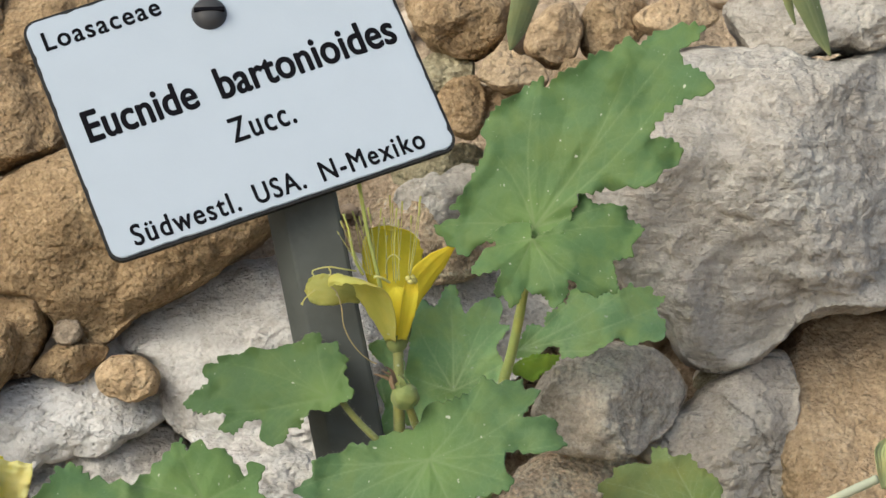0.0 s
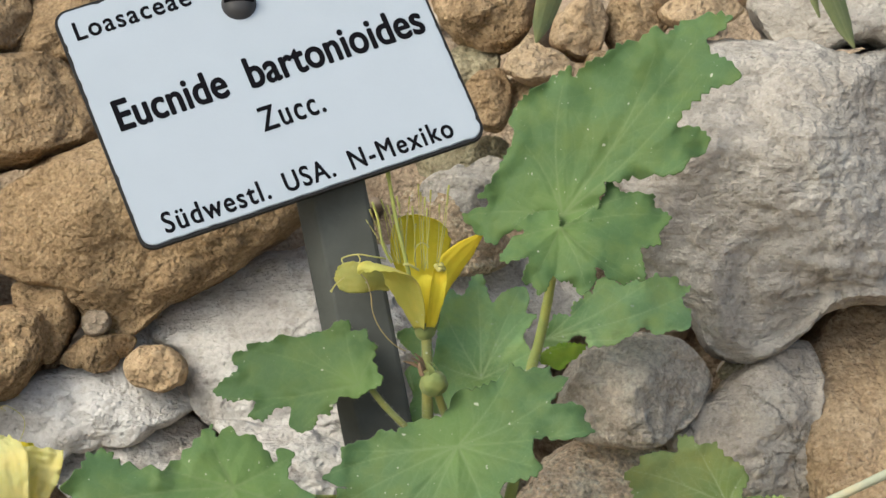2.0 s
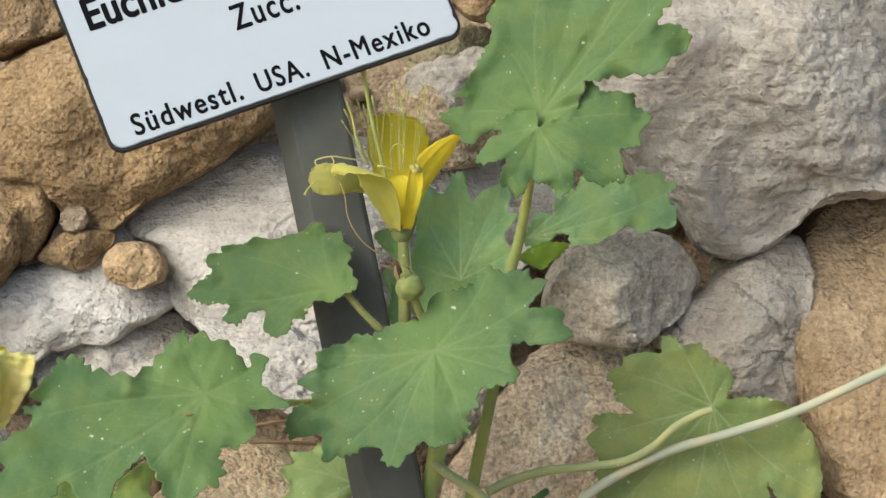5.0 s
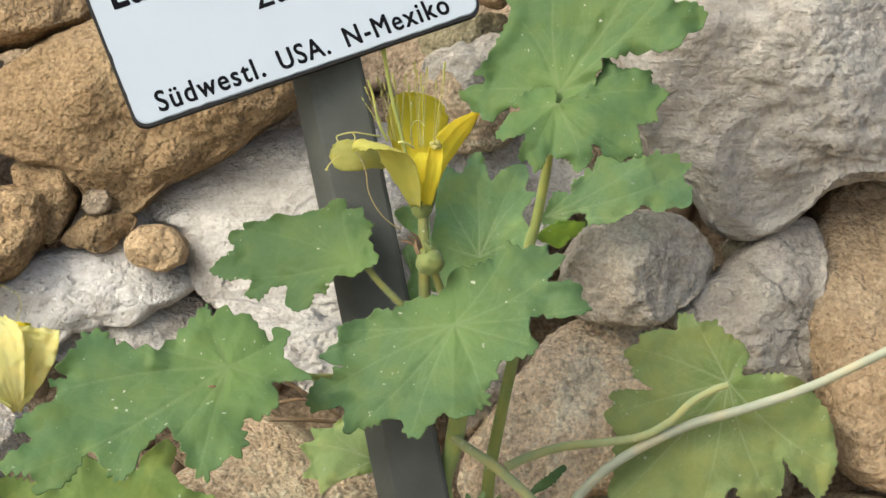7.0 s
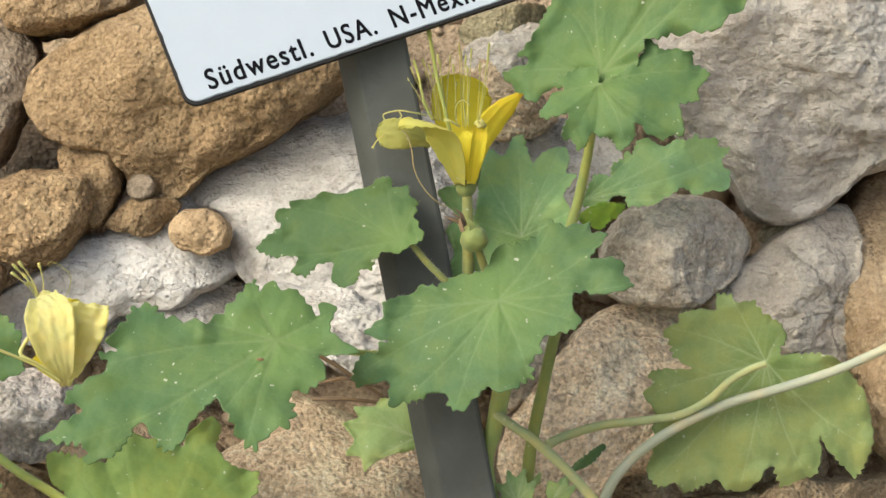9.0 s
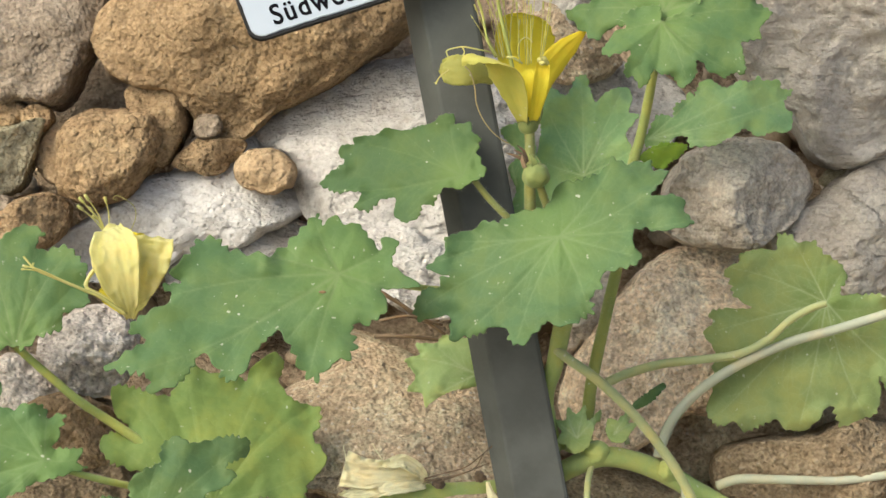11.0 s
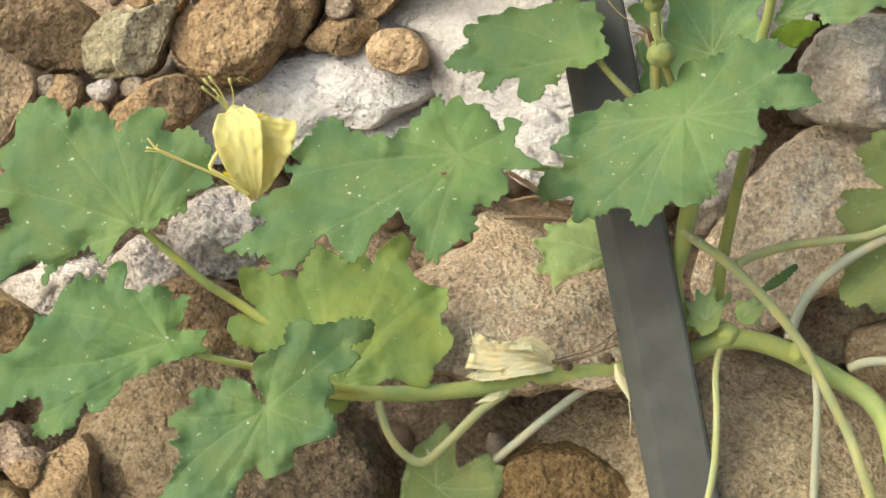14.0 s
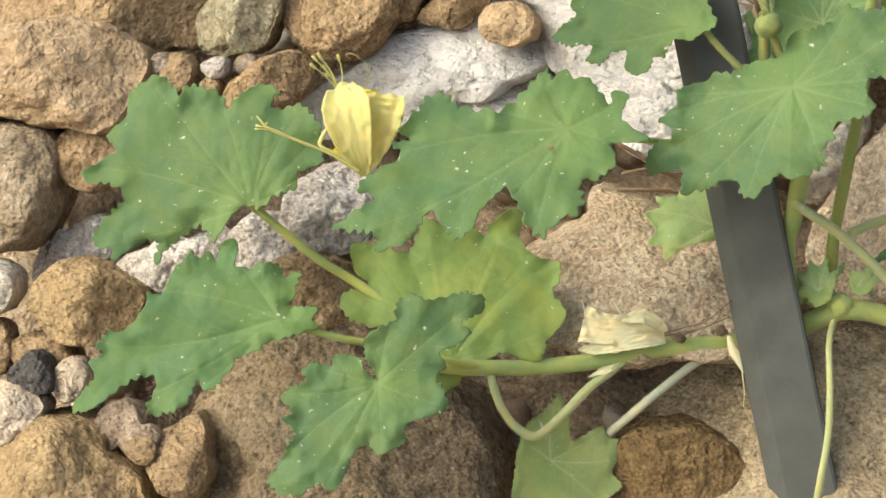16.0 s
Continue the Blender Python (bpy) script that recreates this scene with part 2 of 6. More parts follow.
def foliage(name, deep, fresh, vein, through_light, veins=0.70, heart=(0.15, 0.25, 0.06), through=0.28):
    """Soft hairy leaf: mottled green, paler veins, light shining through."""
    m, nt, b = graph(name)
    co = coords(nt)
    broad = tex(nt, "Noise", 45, 3, 0.55, co)
    fine = tex(nt, "Noise", 700, 4, 0.65, co)
    cells = tex(nt, "Voronoi", 420, coord=co)
    col = ramp(nt, broad.outputs["Fac"], [(0.32, deep), (0.68, fresh)])
    col = mix(nt, 0.35, col, ramp(nt, fine.outputs["Fac"], [(0.3, deep), (0.7, fresh)]))
    patch = tex(nt, "Noise", 110, 4, 0.6, co)
    warm = tuple(a * k for a, k in zip(fresh, (1.28, 1.04, 0.72)))
    cool = tuple(a * k for a, k in zip(deep, (0.96, 1.0, 1.12)))
    col = mix(nt, ramp(nt, patch.outputs["Fac"], [(0.46, (0, 0, 0)), (0.68, (0.6, 0.6, 0.6))]), col, warm)
    col = mix(nt, ramp(nt, patch.outputs["Fac"], [(0.32, (0.6, 0.6, 0.6)), (0.50, (0, 0, 0))]), col, cool)
    young = nt.nodes.new("ShaderNodeAttribute")
    young.attribute_name = "heart"
    col = mix(nt, mix(nt, 0.68, (0, 0, 0), young.outputs["Color"]), col, heart)
    at = nt.nodes.new("ShaderNodeAttribute")
    at.attribute_name = "vein"
    scaled = nt.nodes.new("ShaderNodeMath")
    scaled.operation = "MULTIPLY"
    scaled.inputs[1].default_value = veins
    nt.links.new(at.outputs["Fac"], scaled.inputs[0])
    col = mix(nt, scaled.outputs[0], col, vein)
    net = tex(nt, "Voronoi", 330, coord=co)
    net.feature = "DISTANCE_TO_EDGE"
    col = mix(nt, ramp(nt, net.outputs["Distance"], [(0.0, (0.20 * veins,) * 3), (0.05, (0, 0, 0))]), col, vein)
    speck = tex(nt, "Noise", 540, 2, 0.4, co)
    col = mix(nt, ramp(nt, speck.outputs["Fac"], [(0.72, (0, 0, 0)), (0.78, (0.8, 0.8, 0.8))]), col, (0.66, 0.68, 0.52))
    nt.links.new(col, b.inputs["Base Color"])
    b.inputs["Roughness"].default_value = 0.62
    b.inputs["Specular IOR Level"].default_value = 0.35
    b.inputs["Sheen Weight"].default_value = 0.15
    b.inputs["Sheen Roughness"].default_value = 0.6
    n0 = bump(nt, b, net.outputs["Distance"], 0.35, 0.0005)
    n1 = bump(nt, b, cells.outputs["Distance"], 0.2, 0.0003, n0)
    bump(nt, b, fine.outputs["Fac"], 0.30, 0.0002, n1)
    tr = nt.nodes.new("ShaderNodeBsdfTranslucent")
    tr.inputs["Color"].default_value = (*through_light, 1)
    ms = nt.nodes.new("ShaderNodeMixShader")
    ms.inputs["Fac"].default_value = through
    nt.links.new(b.outputs["BSDF"], ms.inputs[1])
    nt.links.new(tr.outputs["BSDF"], ms.inputs[2])
    nt.links.new(ms.outputs["Shader"], nt.nodes["Material Output"].inputs["Surface"])
    return m


LEAF = foliage("green_leaf", (0.065, 0.138, 0.043), (0.102, 0.188, 0.059), (0.186, 0.260, 0.101), (0.135, 0.239, 0.033))
LEAFB = foliage("blue_green_leaf", (0.062, 0.134, 0.046), (0.098, 0.181, 0.065), (0.193, 0.278, 0.115), (0.131, 0.231, 0.034))
LEAFS = foliage("deep_green_leaf", (0.047, 0.106, 0.029), (0.073, 0.145, 0.040), (0.134, 0.209, 0.068), (0.097, 0.185, 0.023))
LEAFL = foliage("low_green_leaf", (0.062, 0.139, 0.043), (0.097, 0.190, 0.060), (0.176, 0.274, 0.100), (0.128, 0.242, 0.033))
# rear leaves: leaf green lightened in colour to make up for their shade
LEAFD = foliage("shade_lifted_leaf", (0.248, 0.420, 0.175), (0.370, 0.564, 0.247), (0.619, 0.735, 0.375), (0.397, 0.614, 0.143))
# glow of a backlit leaf, put into a brighter yellow green base colour
LEAFY = foliage("backlit_tone_leaf", (0.204, 0.369, 0.039), (0.277, 0.464, 0.052), (0.393, 0.546, 0.104), (0.378, 0.573, 0.026))
LEAFYG = foliage("light_green_leaf", (0.273, 0.397, 0.137), (0.386, 0.507, 0.216), (0.579, 0.644, 0.392), (0.451, 0.576, 0.137))
LEAFYEL = foliage("yellowing_leaf", (0.169, 0.275, 0.065), (0.267, 0.370, 0.102), (0.386, 0.475, 0.184), (0.314, 0.393, 0.052), 0.4)
LEAFPALE = foliage("pale_leaf_underside", (0.190, 0.262, 0.082), (0.264, 0.337, 0.130), (0.417, 0.487, 0.268), (0.273, 0.337, 0.064), 0.75)
STEM = foliage("fleshy_stem", (0.306, 0.418, 0.129), (0.442, 0.533, 0.194), (0.456, 0.560, 0.300), (0.306, 0.418, 0.077))
STEMB = foliage("brownish_stem", (0.332, 0.421, 0.116), (0.486, 0.563, 0.175), (0.582, 0.704, 0.351), (0.388, 0.528, 0.088))
STEMO = foliage("olive_stem", (0.206, 0.236, 0.070), (0.301, 0.315, 0.105), (0.361, 0.394, 0.211), (0.241, 0.296, 0.053))
STEMG = foliage("dull_green_stem", (0.262, 0.326, 0.091), (0.382, 0.435, 0.137), (0.458, 0.544, 0.274), (0.306, 0.408, 0.069))
STEMP = foliage("pale_stem", (0.394, 0.452, 0.206), (0.525, 0.558, 0.296), (0.525, 0.594, 0.386), (0.394, 0.475, 0.129))
STEMW = foliage("whitish_stem", (0.443, 0.477, 0.341), (0.539, 0.563, 0.456), (0.481, 0.477, 0.456), (0.384, 0.429, 0.227))
PETAL = foliage("yellow_petal", (0.684, 0.610, 0.036), (0.775, 0.706, 0.072), (0.593, 0.515, 0.036), (0.855, 0.762, 0.024), 0.5, through=0.45)
PETALB = foliage("petal_outside", (0.504, 0.498, 0.100), (0.594, 0.592, 0.170), (0.450, 0.432, 0.080), (0.648, 0.620, 0.050), 0.4, through=0.45)
PETALG = foliage("petal_underside", (0.33, 0.34, 0.085), (0.43, 0.43, 0.13), (0.36, 0.36, 0.09), (0.50, 0.50, 0.05), 0.4, through=0.45)
PETALP = foliage("faded_petal", (0.652, 0.637, 0.269), (0.730, 0.732, 0.416), (0.612, 0.564, 0.146), (0.740, 0.710, 0.122), 0.6, through=0.45)
DRYPETAL = foliage("dry_petal", (0.735, 0.693, 0.412), (0.880, 0.880, 0.662), (0.529, 0.462, 0.236), (0.735, 0.701, 0.367), 0.6)
FILAMENT = foliage("filament", (0.425, 0.430, 0.126), (0.527, 0.525, 0.216), (0.510, 0.516, 0.180), (0.510, 0.516, 0.090))
PISTIL = foliage("pistil", (0.33, 0.37, 0.09), (0.42, 0.45, 0.14), (0.4, 0.42, 0.15), (0.4, 0.45, 0.08))
STYLE = foliage("withered_style", (0.36, 0.29, 0.13), (0.48, 0.41, 0.22), (0.4, 0.3, 0.15), (0.3, 0.25, 0.1))
CALYX = foliage("calyx", (0.157, 0.210, 0.060), (0.246, 0.304, 0.100), (0.336, 0.367, 0.150), (0.168, 0.231, 0.050))
TWIG = foliage("dry_twig", (0.13, 0.09, 0.055), (0.25, 0.18, 0.11), (0.2, 0.15, 0.1), (0.1, 0.07, 0.03))
AGAVE = foliage("succulent_leaf", (0.179, 0.231, 0.100), (0.258, 0.304, 0.150), (0.336, 0.367, 0.200), (0.134, 0.189, 0.050))


def paint(name, base, rough, metal=0.0, spread=0.06, scratch=0.0, gloss=0.5):
    m, nt, b = graph(name)
    co = coords(nt)
    a = tex(nt, "Noise", 60, 5, 0.6, co)
    lo, hi = tuple(c * (1 - spread) for c in base), tuple(min(1, c * (1 + spread)) for c in base)
    col = ramp(nt, a.outputs["Fac"], [(0.3, lo), (0.7, hi)])
    if scratch:
        sc = tex(nt, "Noise", 900, 5, 0.7, co)
        sm = tex(nt, "Noise", 55, 6, 0.7, co)
        col = mix(nt, ramp(nt, sm.outputs["Fac"], [(0.50, (0, 0, 0)), (0.64, (scratch * 0.9,) * 3)]), col, tuple(c * 0.55 for c in base))
        col = mix(nt, ramp(nt, sc.outputs["Fac"], [(0.62, (0, 0, 0)), (0.72, (scratch,) * 3)]), col, tuple(min(1, c * 1.5) for c in base))
    nt.links.new(col, b.inputs["Base Color"])
    b.inputs["Metallic"].default_value = metal
    b.inputs["Specular IOR Level"].default_value = gloss
    nt.links.new(ramp(nt, tex(nt, "Noise", 240, 4, 0.6, co).outputs["Fac"], [(0.3, (rough - 0.1,) * 3), (0.7, (rough + 0.1,) * 3)]), b.inputs["Roughness"])
    bump(nt, b, tex(nt, "Noise", 1200, 3, 0.6, co).outputs["Fac"], 0.12, 0.0002)
    return m


PLATE = paint("white_enamel", (0.366, 0.418, 0.485), 0.5, 0.0, 0.02, gloss=0.25)
EDGE = paint("dark_plate_edge", (0.018, 0.018, 0.019), 0.6, gloss=0.15)
INK = paint("black_lettering", (0.006, 0.006, 0.008), 0.7, gloss=0.03)
METAL = paint("dull_grey_metal", (0.088, 0.095, 0.090), 0.75, 0.0, 0.18, 0.3, 0.15)
SCREW = paint("dark_screw_steel", (0.05, 0.05, 0.053), 0.5, 0.2, 0.2, 0.3, 0.3)


# ---- mesh helpers ----
def put_mesh(name, verts, faces, material, parent=None, label="", smooth=True):
    me = bpy.data.meshes.new(name)
    me.from_pydata([tuple(v) for v in verts], [], [tuple(f) for f in faces])
    me.validate()
    if smooth:
        me.polygons.foreach_set("use_smooth", [True] * len(me.polygons))
    me.materials.append(material)
    ob = new(name, me)
    if parent is not None:
        ob.parent = parent
    if label:
        tagged(ob, label)
    return ob


def part(name, bm, material, parent, label=""):
    me = bpy.data.meshes.new(name)
    bm.to_mesh(me)
    bm.free()
    me.materials.append(material)
    ob = new(name, me)
    ob.parent = parent
    if label:
        tagged(ob, label)
    return ob


def rounded(points, times=1, cut=0.25):
    """Cuts the corners of a closed outline."""
    p = np.array(points, float)
    for _ in range(times):
        q = np.roll(p, -1, 0)
        p = np.stack([(1 - cut) * p + cut * q, cut * p + (1 - cut) * q], 1).reshape(-1, 2)
    return p


def spline(points, steps=10):
    """A smooth line through the points."""
    p = np.array(points, float)
    p = np.vstack([2 * p[0] - p[1], p, 2 * p[-1] - p[-2]])
    out = []
    for i in range(1, len(p) - 2):
        for k in range(steps):
            t = k / steps
            out.append(0.5 * (2 * p[i] + (p[i + 1] - p[i - 1]) * t + (2 * p[i - 1] - 5 * p[i] + 4 * p[i + 1] - p[i + 2]) * t * t
                              + (3 * p[i] - p[i - 1] - 3 * p[i + 1] + p[i + 2]) * t ** 3))
    return np.array(out + [p[-2]])


LATTICE = np.random.RandomState(5)
SHUFFLE = np.tile(LATTICE.permutation(256), 3)
SLOPES = LATTICE.normal(size=(256, 3))
SLOPES /= np.linalg.norm(SLOPES, axis=1)[:, None]


def waves(P, seed=0.0):
    """Smooth gradient noise, about -0.8 to 0.8, at each row of P."""
    P = np.asarray(P, float) + seed
    cell = np.floor(P).astype(int)
    f = P - cell
    cell &= 255
    w = f * f * f * (f * (f * 6 - 15) + 10)
    total = np.zeros(len(P))
    for i in (0, 1):
        for j in (0, 1):
            for k in (0, 1):
                h = SHUFFLE[SHUFFLE[SHUFFLE[cell[:, 0] + i] + cell[:, 1] + j] + cell[:, 2] + k]
                dot = np.einsum("ij,ij->i", SLOPES[h], f - (i, j, k))
                total += dot * np.abs(1 - i - w[:, 0]) * np.abs(1 - j - w[:, 1]) * np.abs(1 - k - w[:, 2])
    return total * 1.5


def octaves(P, seed, count_of, gain=0.5):
    out, amp = np.zeros(len(P)), 1.0
    for k in range(count_of):
        out += amp * waves(P * 2.03 ** k, seed + 7.7 * k)
        amp *= gain
    return out


# ---- ground: one sheet, flat in front, rising as a bank, flat behind ----
def ground_height(y):
    lo, hi = -0.06, 0.42
    t = min(max((y - lo) / (hi - lo), 0.0), 1.0)
    return 0.028 + 0.42 * t


def build_ground():
    xs = np.concatenate([np.linspace(-400, -2, 14), np.linspace(-1.6, -0.42, 10), np.linspace(-0.4, 0.4, 110), np.linspace(0.42, 1.6, 10), np.linspace(2, 400, 14)])
    ys = np.concatenate([np.linspace(-400, -2, 14), np.linspace(-1.6, -0.22, 12), np.linspace(-0.2, 0.6, 110), np.linspace(0.65, 2, 10), np.linspace(3, 400, 14)])
    verts, faces = [], []
    for y in ys:
        for x in xs:
            lump = noise.fractal(Vector((x * 30, y * 30, 0)), 1.0, 2.0, 5) if abs(x) < 3 and abs(y) < 3 else 0.0
            verts.append((x, y, ground_height(y) + 0.006 * lump))
    w = len(xs)
    for j in range(len(ys) - 1):
        for i in range(w - 1):
            a = j * w + i
            faces.append((a, a + 1, a + w + 1, a + w))
    tagged(put_mesh("ground", verts, faces, SOIL), "dry brown soil of a rockery bank with fine gravel", "ground", kind="structure")


build_ground()

# ---- stones ----
ICO = {}


def ball(level):
    if level not in ICO:
        bm = bmesh.new()
        bmesh.ops.create_icosphere(bm, subdivisions=level, radius=1)
        ICO[level] = (np.array([v.co for v in bm.verts]), [[v.index for v in f.verts] for f in bm.faces])
        bm.free()
    return ICO[level]


count = {"stone": 0}


def stone(name, at, profile, thick, lean, material, label, rough=1.0, faces=None, flaky=0.0):
    """A broken stone: its outline across the bank as (angle, reach) pairs, its thickness, and the lean of its front.
    faces: broken faces of the front as (way they look, steepness, height over the middle as a share of the thickness)."""
    count["stone"] += 1
    rng = np.random.RandomState(100 + count["stone"])
    ang, reach = np.array(profile, float).T
    pts = np.c_[reach * np.cos(np.radians(ang)), reach * np.sin(np.radians(ang))]
    pts = rounded(pts, 1, 0.15)
    a = np.degrees(np.arctan2(pts[:, 1], pts[:, 0])) % 360
    r = np.hypot(pts[:, 0], pts[:, 1])
    o = np.argsort(a)
    a, r = a[o], r[o]
    mean = float(r.mean())
    dirs, tris = ball(7 if mean > 27 else 6 if mean > 13 else 5 if mean > 6 else 4)
    # the ball's points crowd towards the front
    tip = np.arccos(np.clip(-dirs[:, 2], -1, 1))
    tip = math.pi * (tip / math.pi) ** 1.25
    flat = np.hypot(dirs[:, 0], dirs[:, 1]) + 1e-9
    dirs = np.c_[dirs[:, 0] / flat * np.sin(tip), dirs[:, 1] / flat * np.sin(tip), -np.cos(tip)]
    th = np.degrees(np.arctan2(dirs[:, 1], dirs[:, 0])) % 360
    R = np.interp(th, np.r_[a - 360, a, a + 360], np.r_[r, r, r])
    c = np.hypot(dirs[:, 0], dirs[:, 1])
    z = dirs[:, 2]
    p = rng.uniform(2.7, 3.8)
    s = (c ** p + np.abs(z) ** p) ** (-1 / p)
    P = np.c_[s * dirs[:, 0] * R, s * dirs[:, 1] * R, s * z * thick]
    seed = rng.uniform(0, 200)
    # front: the lowest of the rounded form and the planes of its broken faces
    if faces is None:
        turn = rng.uniform(0, 360)
        faces = [(turn + k * 72 + rng.uniform(-26, 26), rng.uniform(0.25, 1.0), rng.uniform(0.78, 1.12)) for k in range(5)]
        faces.append((rng.uniform(0, 360), rng.uniform(0.0, 0.2), rng.uniform(0.72, 0.86)))
    front = P[:, 2] < 0
    soft = 0.05 * mean
    bent = 0.10 * mean * octaves(P / (0.8 * mean), seed, 2)
    heights = [-P[:, 2] / soft]
    for way, steep, over in faces:
        rim = float(np.interp(way % 360, np.r_[a - 360, a, a + 360], np.r_[r, r, r]))
        steep = min(steep, (over - 0.10) * thick / rim)
        run = P[:, 0] * math.cos(radians(way)) + P[:, 1] * math.sin(radians(way))
        heights.append((thick * over - steep * run + bent * (0.5 + steep)) / soft)
    H = np.array(heights)
    low = H.min(0)
    low = (low - np.log(np.exp(-(H - low)).sum(0))) * soft
    P[:, 2] = np.where(front, -np.maximum(low, 0.02 * thick), P[:, 2])
    unit = P / (np.linalg.norm(P, axis=1)[:, None] + 1e-9)
    amp = 0.75 * min(1.0, mean / 14) * rough
    lump = (mean * 0.045 * octaves(P / (mean * 0.5), seed + 3, 2) + amp * (1.3 * octaves(P * 0.085, seed + 9, 2)
            - 2.2 * np.maximum(0.0, waves(P * 0.17, seed + 21) - 0.14) + 0.75 * octaves(P * 0.26, seed + 31, 2)
            - 1.3 * np.maximum(0.0, waves(P * 0.48, seed + 43) - 0.12)))
    if flaky:
        # split layers, as low broken steps across the bed
        bed = P[:, 1] * 0.8 - P[:, 0] * 0.28 + P[:, 2] * 0.5 + 6.0 * octaves(P * 0.035, seed + 57, 3)
        step = (bed / 7.5) % 1.0
        lump = lump + flaky * (np.minimum(step / 0.82, (1 - step) / 0.18) - 0.5) * np.clip(0.6 + 1.6 * waves(P * 0.05, seed + 71), 0, 1.3)
    rim_calm = np.clip(np.abs(unit[:, 2]) * 1.5 + 0.38, 0, 1)
    P = P + unit * (lump * rim_calm)[:, None]
    P[:, 2] += lean[0] * P[:, 0] + lean[1] * P[:, 1]
    verts = np.c_[P[:, 0], P[:, 1], -P[:, 2]] / 1000
    ob = put_mesh(name, verts, tris, material)
    ob.matrix_world = BANK @ Matrix.Translation(Vector((at[0], at[1], -at[2])) / 1000)
    kind_word = {"boulder": "boulder", "slab": "stone slab", "pebble": "pebble"}.get(name, "stone")
    return tagged(ob, label, kind_word, "stones of the rockery bank")


stone('boulder', (-83.2, 48.4, 104.0), [(6, 55.3), (19, 61.8), (38, 52.1), (74, 33.5), (125, 27.6), (144, 32.9), (157, 40.3), (168, 46.1), (178, 55.0), (190, 59.4), (203, 53.9), (216, 41.6), (229, 39.3), (240, 42.8), (253, 42.5), (261, 40.4), (273, 31.8), (298, 29.7), (335, 33.3), (352, 42.9)],
      40, (0, 0.25), TAN, 'long tan sandstone boulder lying behind the plant label', 1.0, [(95, 0.45, 0.92), (268, 0.75, 0.84), (190, 0.5, 1.05), (20, 0.3, 0.95)])
stone('boulder', (-129.3, 80.2, 113.6), [(10, 23.0), (54, 22.3), (94, 18.8), (145, 25.7), (218, 26.5), (272, 18.6), (312, 19.7), (340, 27.2)],
      32, (0, 0.25), TAN, 'brownish tan sandstone rock in the shade of the bank')
stone('boulder', (-111.9, 114.6, 130.6), [(62, 25.2), (109, 19.5), (158, 14.7), (199, 17.3), (216, 28.2), (242, 20.9), (285, 19.0), (355, 19.5)],
      32, (0, 0.25), TAN, 'pale tan sandstone rock high on the bank')
stone('boulder', (-141.2, 115.1, 128.8), [(16, 17.3), (58, 23.1), (108, 20.5), (163, 16.1), (225, 24.3), (274, 18.2), (306, 20.8)],
      36, (0, 0.25), TAN, 'dull brown sandstone rock high on the bank')
stone('stone', (-118.7, 15.0, 97.4), [(13, 10.5), (64, 12.8), (105, 13.7), (139, 14.5), (177, 9.0), (257, 14.5), (278, 16.0), (312, 11.9)],
      19.2, (0, 0.25), TAN, 'rounded tan stone wedged behind a cube shaped one')
stone('stone', (-134.3, 3.1, 93.0), [(14, 18.3), (41, 21.4), (78, 14.9), (129, 16.4), (153, 17.2), (184, 16.3), (219, 19.7), (238, 18.4), (275, 15.9), (297, 15.8), (329, 14.3), (354, 16.4)],
      27.2, (0, 0.25), OCHRE, 'knobbly ochre sandstone stone with a flat front', 1.0, [(88, 0.9, 1.2), (30, 0.05, 0.8), (272, 0.8, 1.05), (185, 0.9, 1.2), (-5, 0.9, 1.15)])
stone('stone', (-152.2, 3.3, 103.0), [(3, 4.5), (62, 11.7), (82, 11.9), (122, 8.7), (182, 6.8), (219, 7.8), (247, 9.2), (275, 11.0), (298, 12.0)],
      16, (0, 0.25), TANL, 'tan stone leaning on a larger ochre one')
stone('pebble', (-102.3, 12.6, 90.4), [(28, 5.1), (83, 5.1), (129, 5.3), (185, 4.8), (233, 5.4), (285, 5.0), (336, 5.2)],
      8, (0, 0.25), GREYTAN, 'small round grey pebble in a gap')
stone('stone', (-101.8, 3.5, 91.7), [(19, 13.2), (53, 7.0), (167, 8.7), (196, 12.9), (219, 9.5), (347, 9.1)],
      9.6, (0, 0.25), TAN, 'flat brown stone tucked under a boulder')
stone('pebble', (-83.3, -1.8, 85.0), [(37, 8.7), (92, 7.3), (149, 9.4), (176, 10.2), (205, 9.7), (231, 8.3), (325, 10.1), (355, 10.6)],
      11.2, (0, 0.25), TANL, 'rounded pale tan pebble resting on a white slab')
stone('slab', (-103.4, -12.5, 102.6), [(3, 36.3), (19, 36.0), (38, 25.5), (61, 30.2), (70, 24.2), (125, 14.4), (182, 33.0), (198, 56.0), (213, 50.0), (267, 14.6), (341, 24.5), (351, 28.9)],
      20.8, (0, 0.5), SLABW, 'pale weathered limestone slab with dark cracks', 0.35, [(95, 0.15, 0.8), (265, 0.9, 1.0), (5, 0.7, 1.15)], 0.7)
stone('boulder', (-23.0, 4.0, 105.6), [(2, 70.0), (15, 79.0), (25, 72.0), (41, 50.0), (81, 34.0), (116, 36.4), (136, 42.0), (151, 48.8), (166, 60.5), (172, 67.2), (177, 64.0), (181, 53.3), (197, 53.8), (207, 51.9), (240, 42.6), (258, 41.4), (290, 35.6), (316, 32.4), (342, 50.5)],
      32, (0, 0.5), WHITE, 'rough white limestone boulder behind the flowering stem', 1.25, None, 0.9)
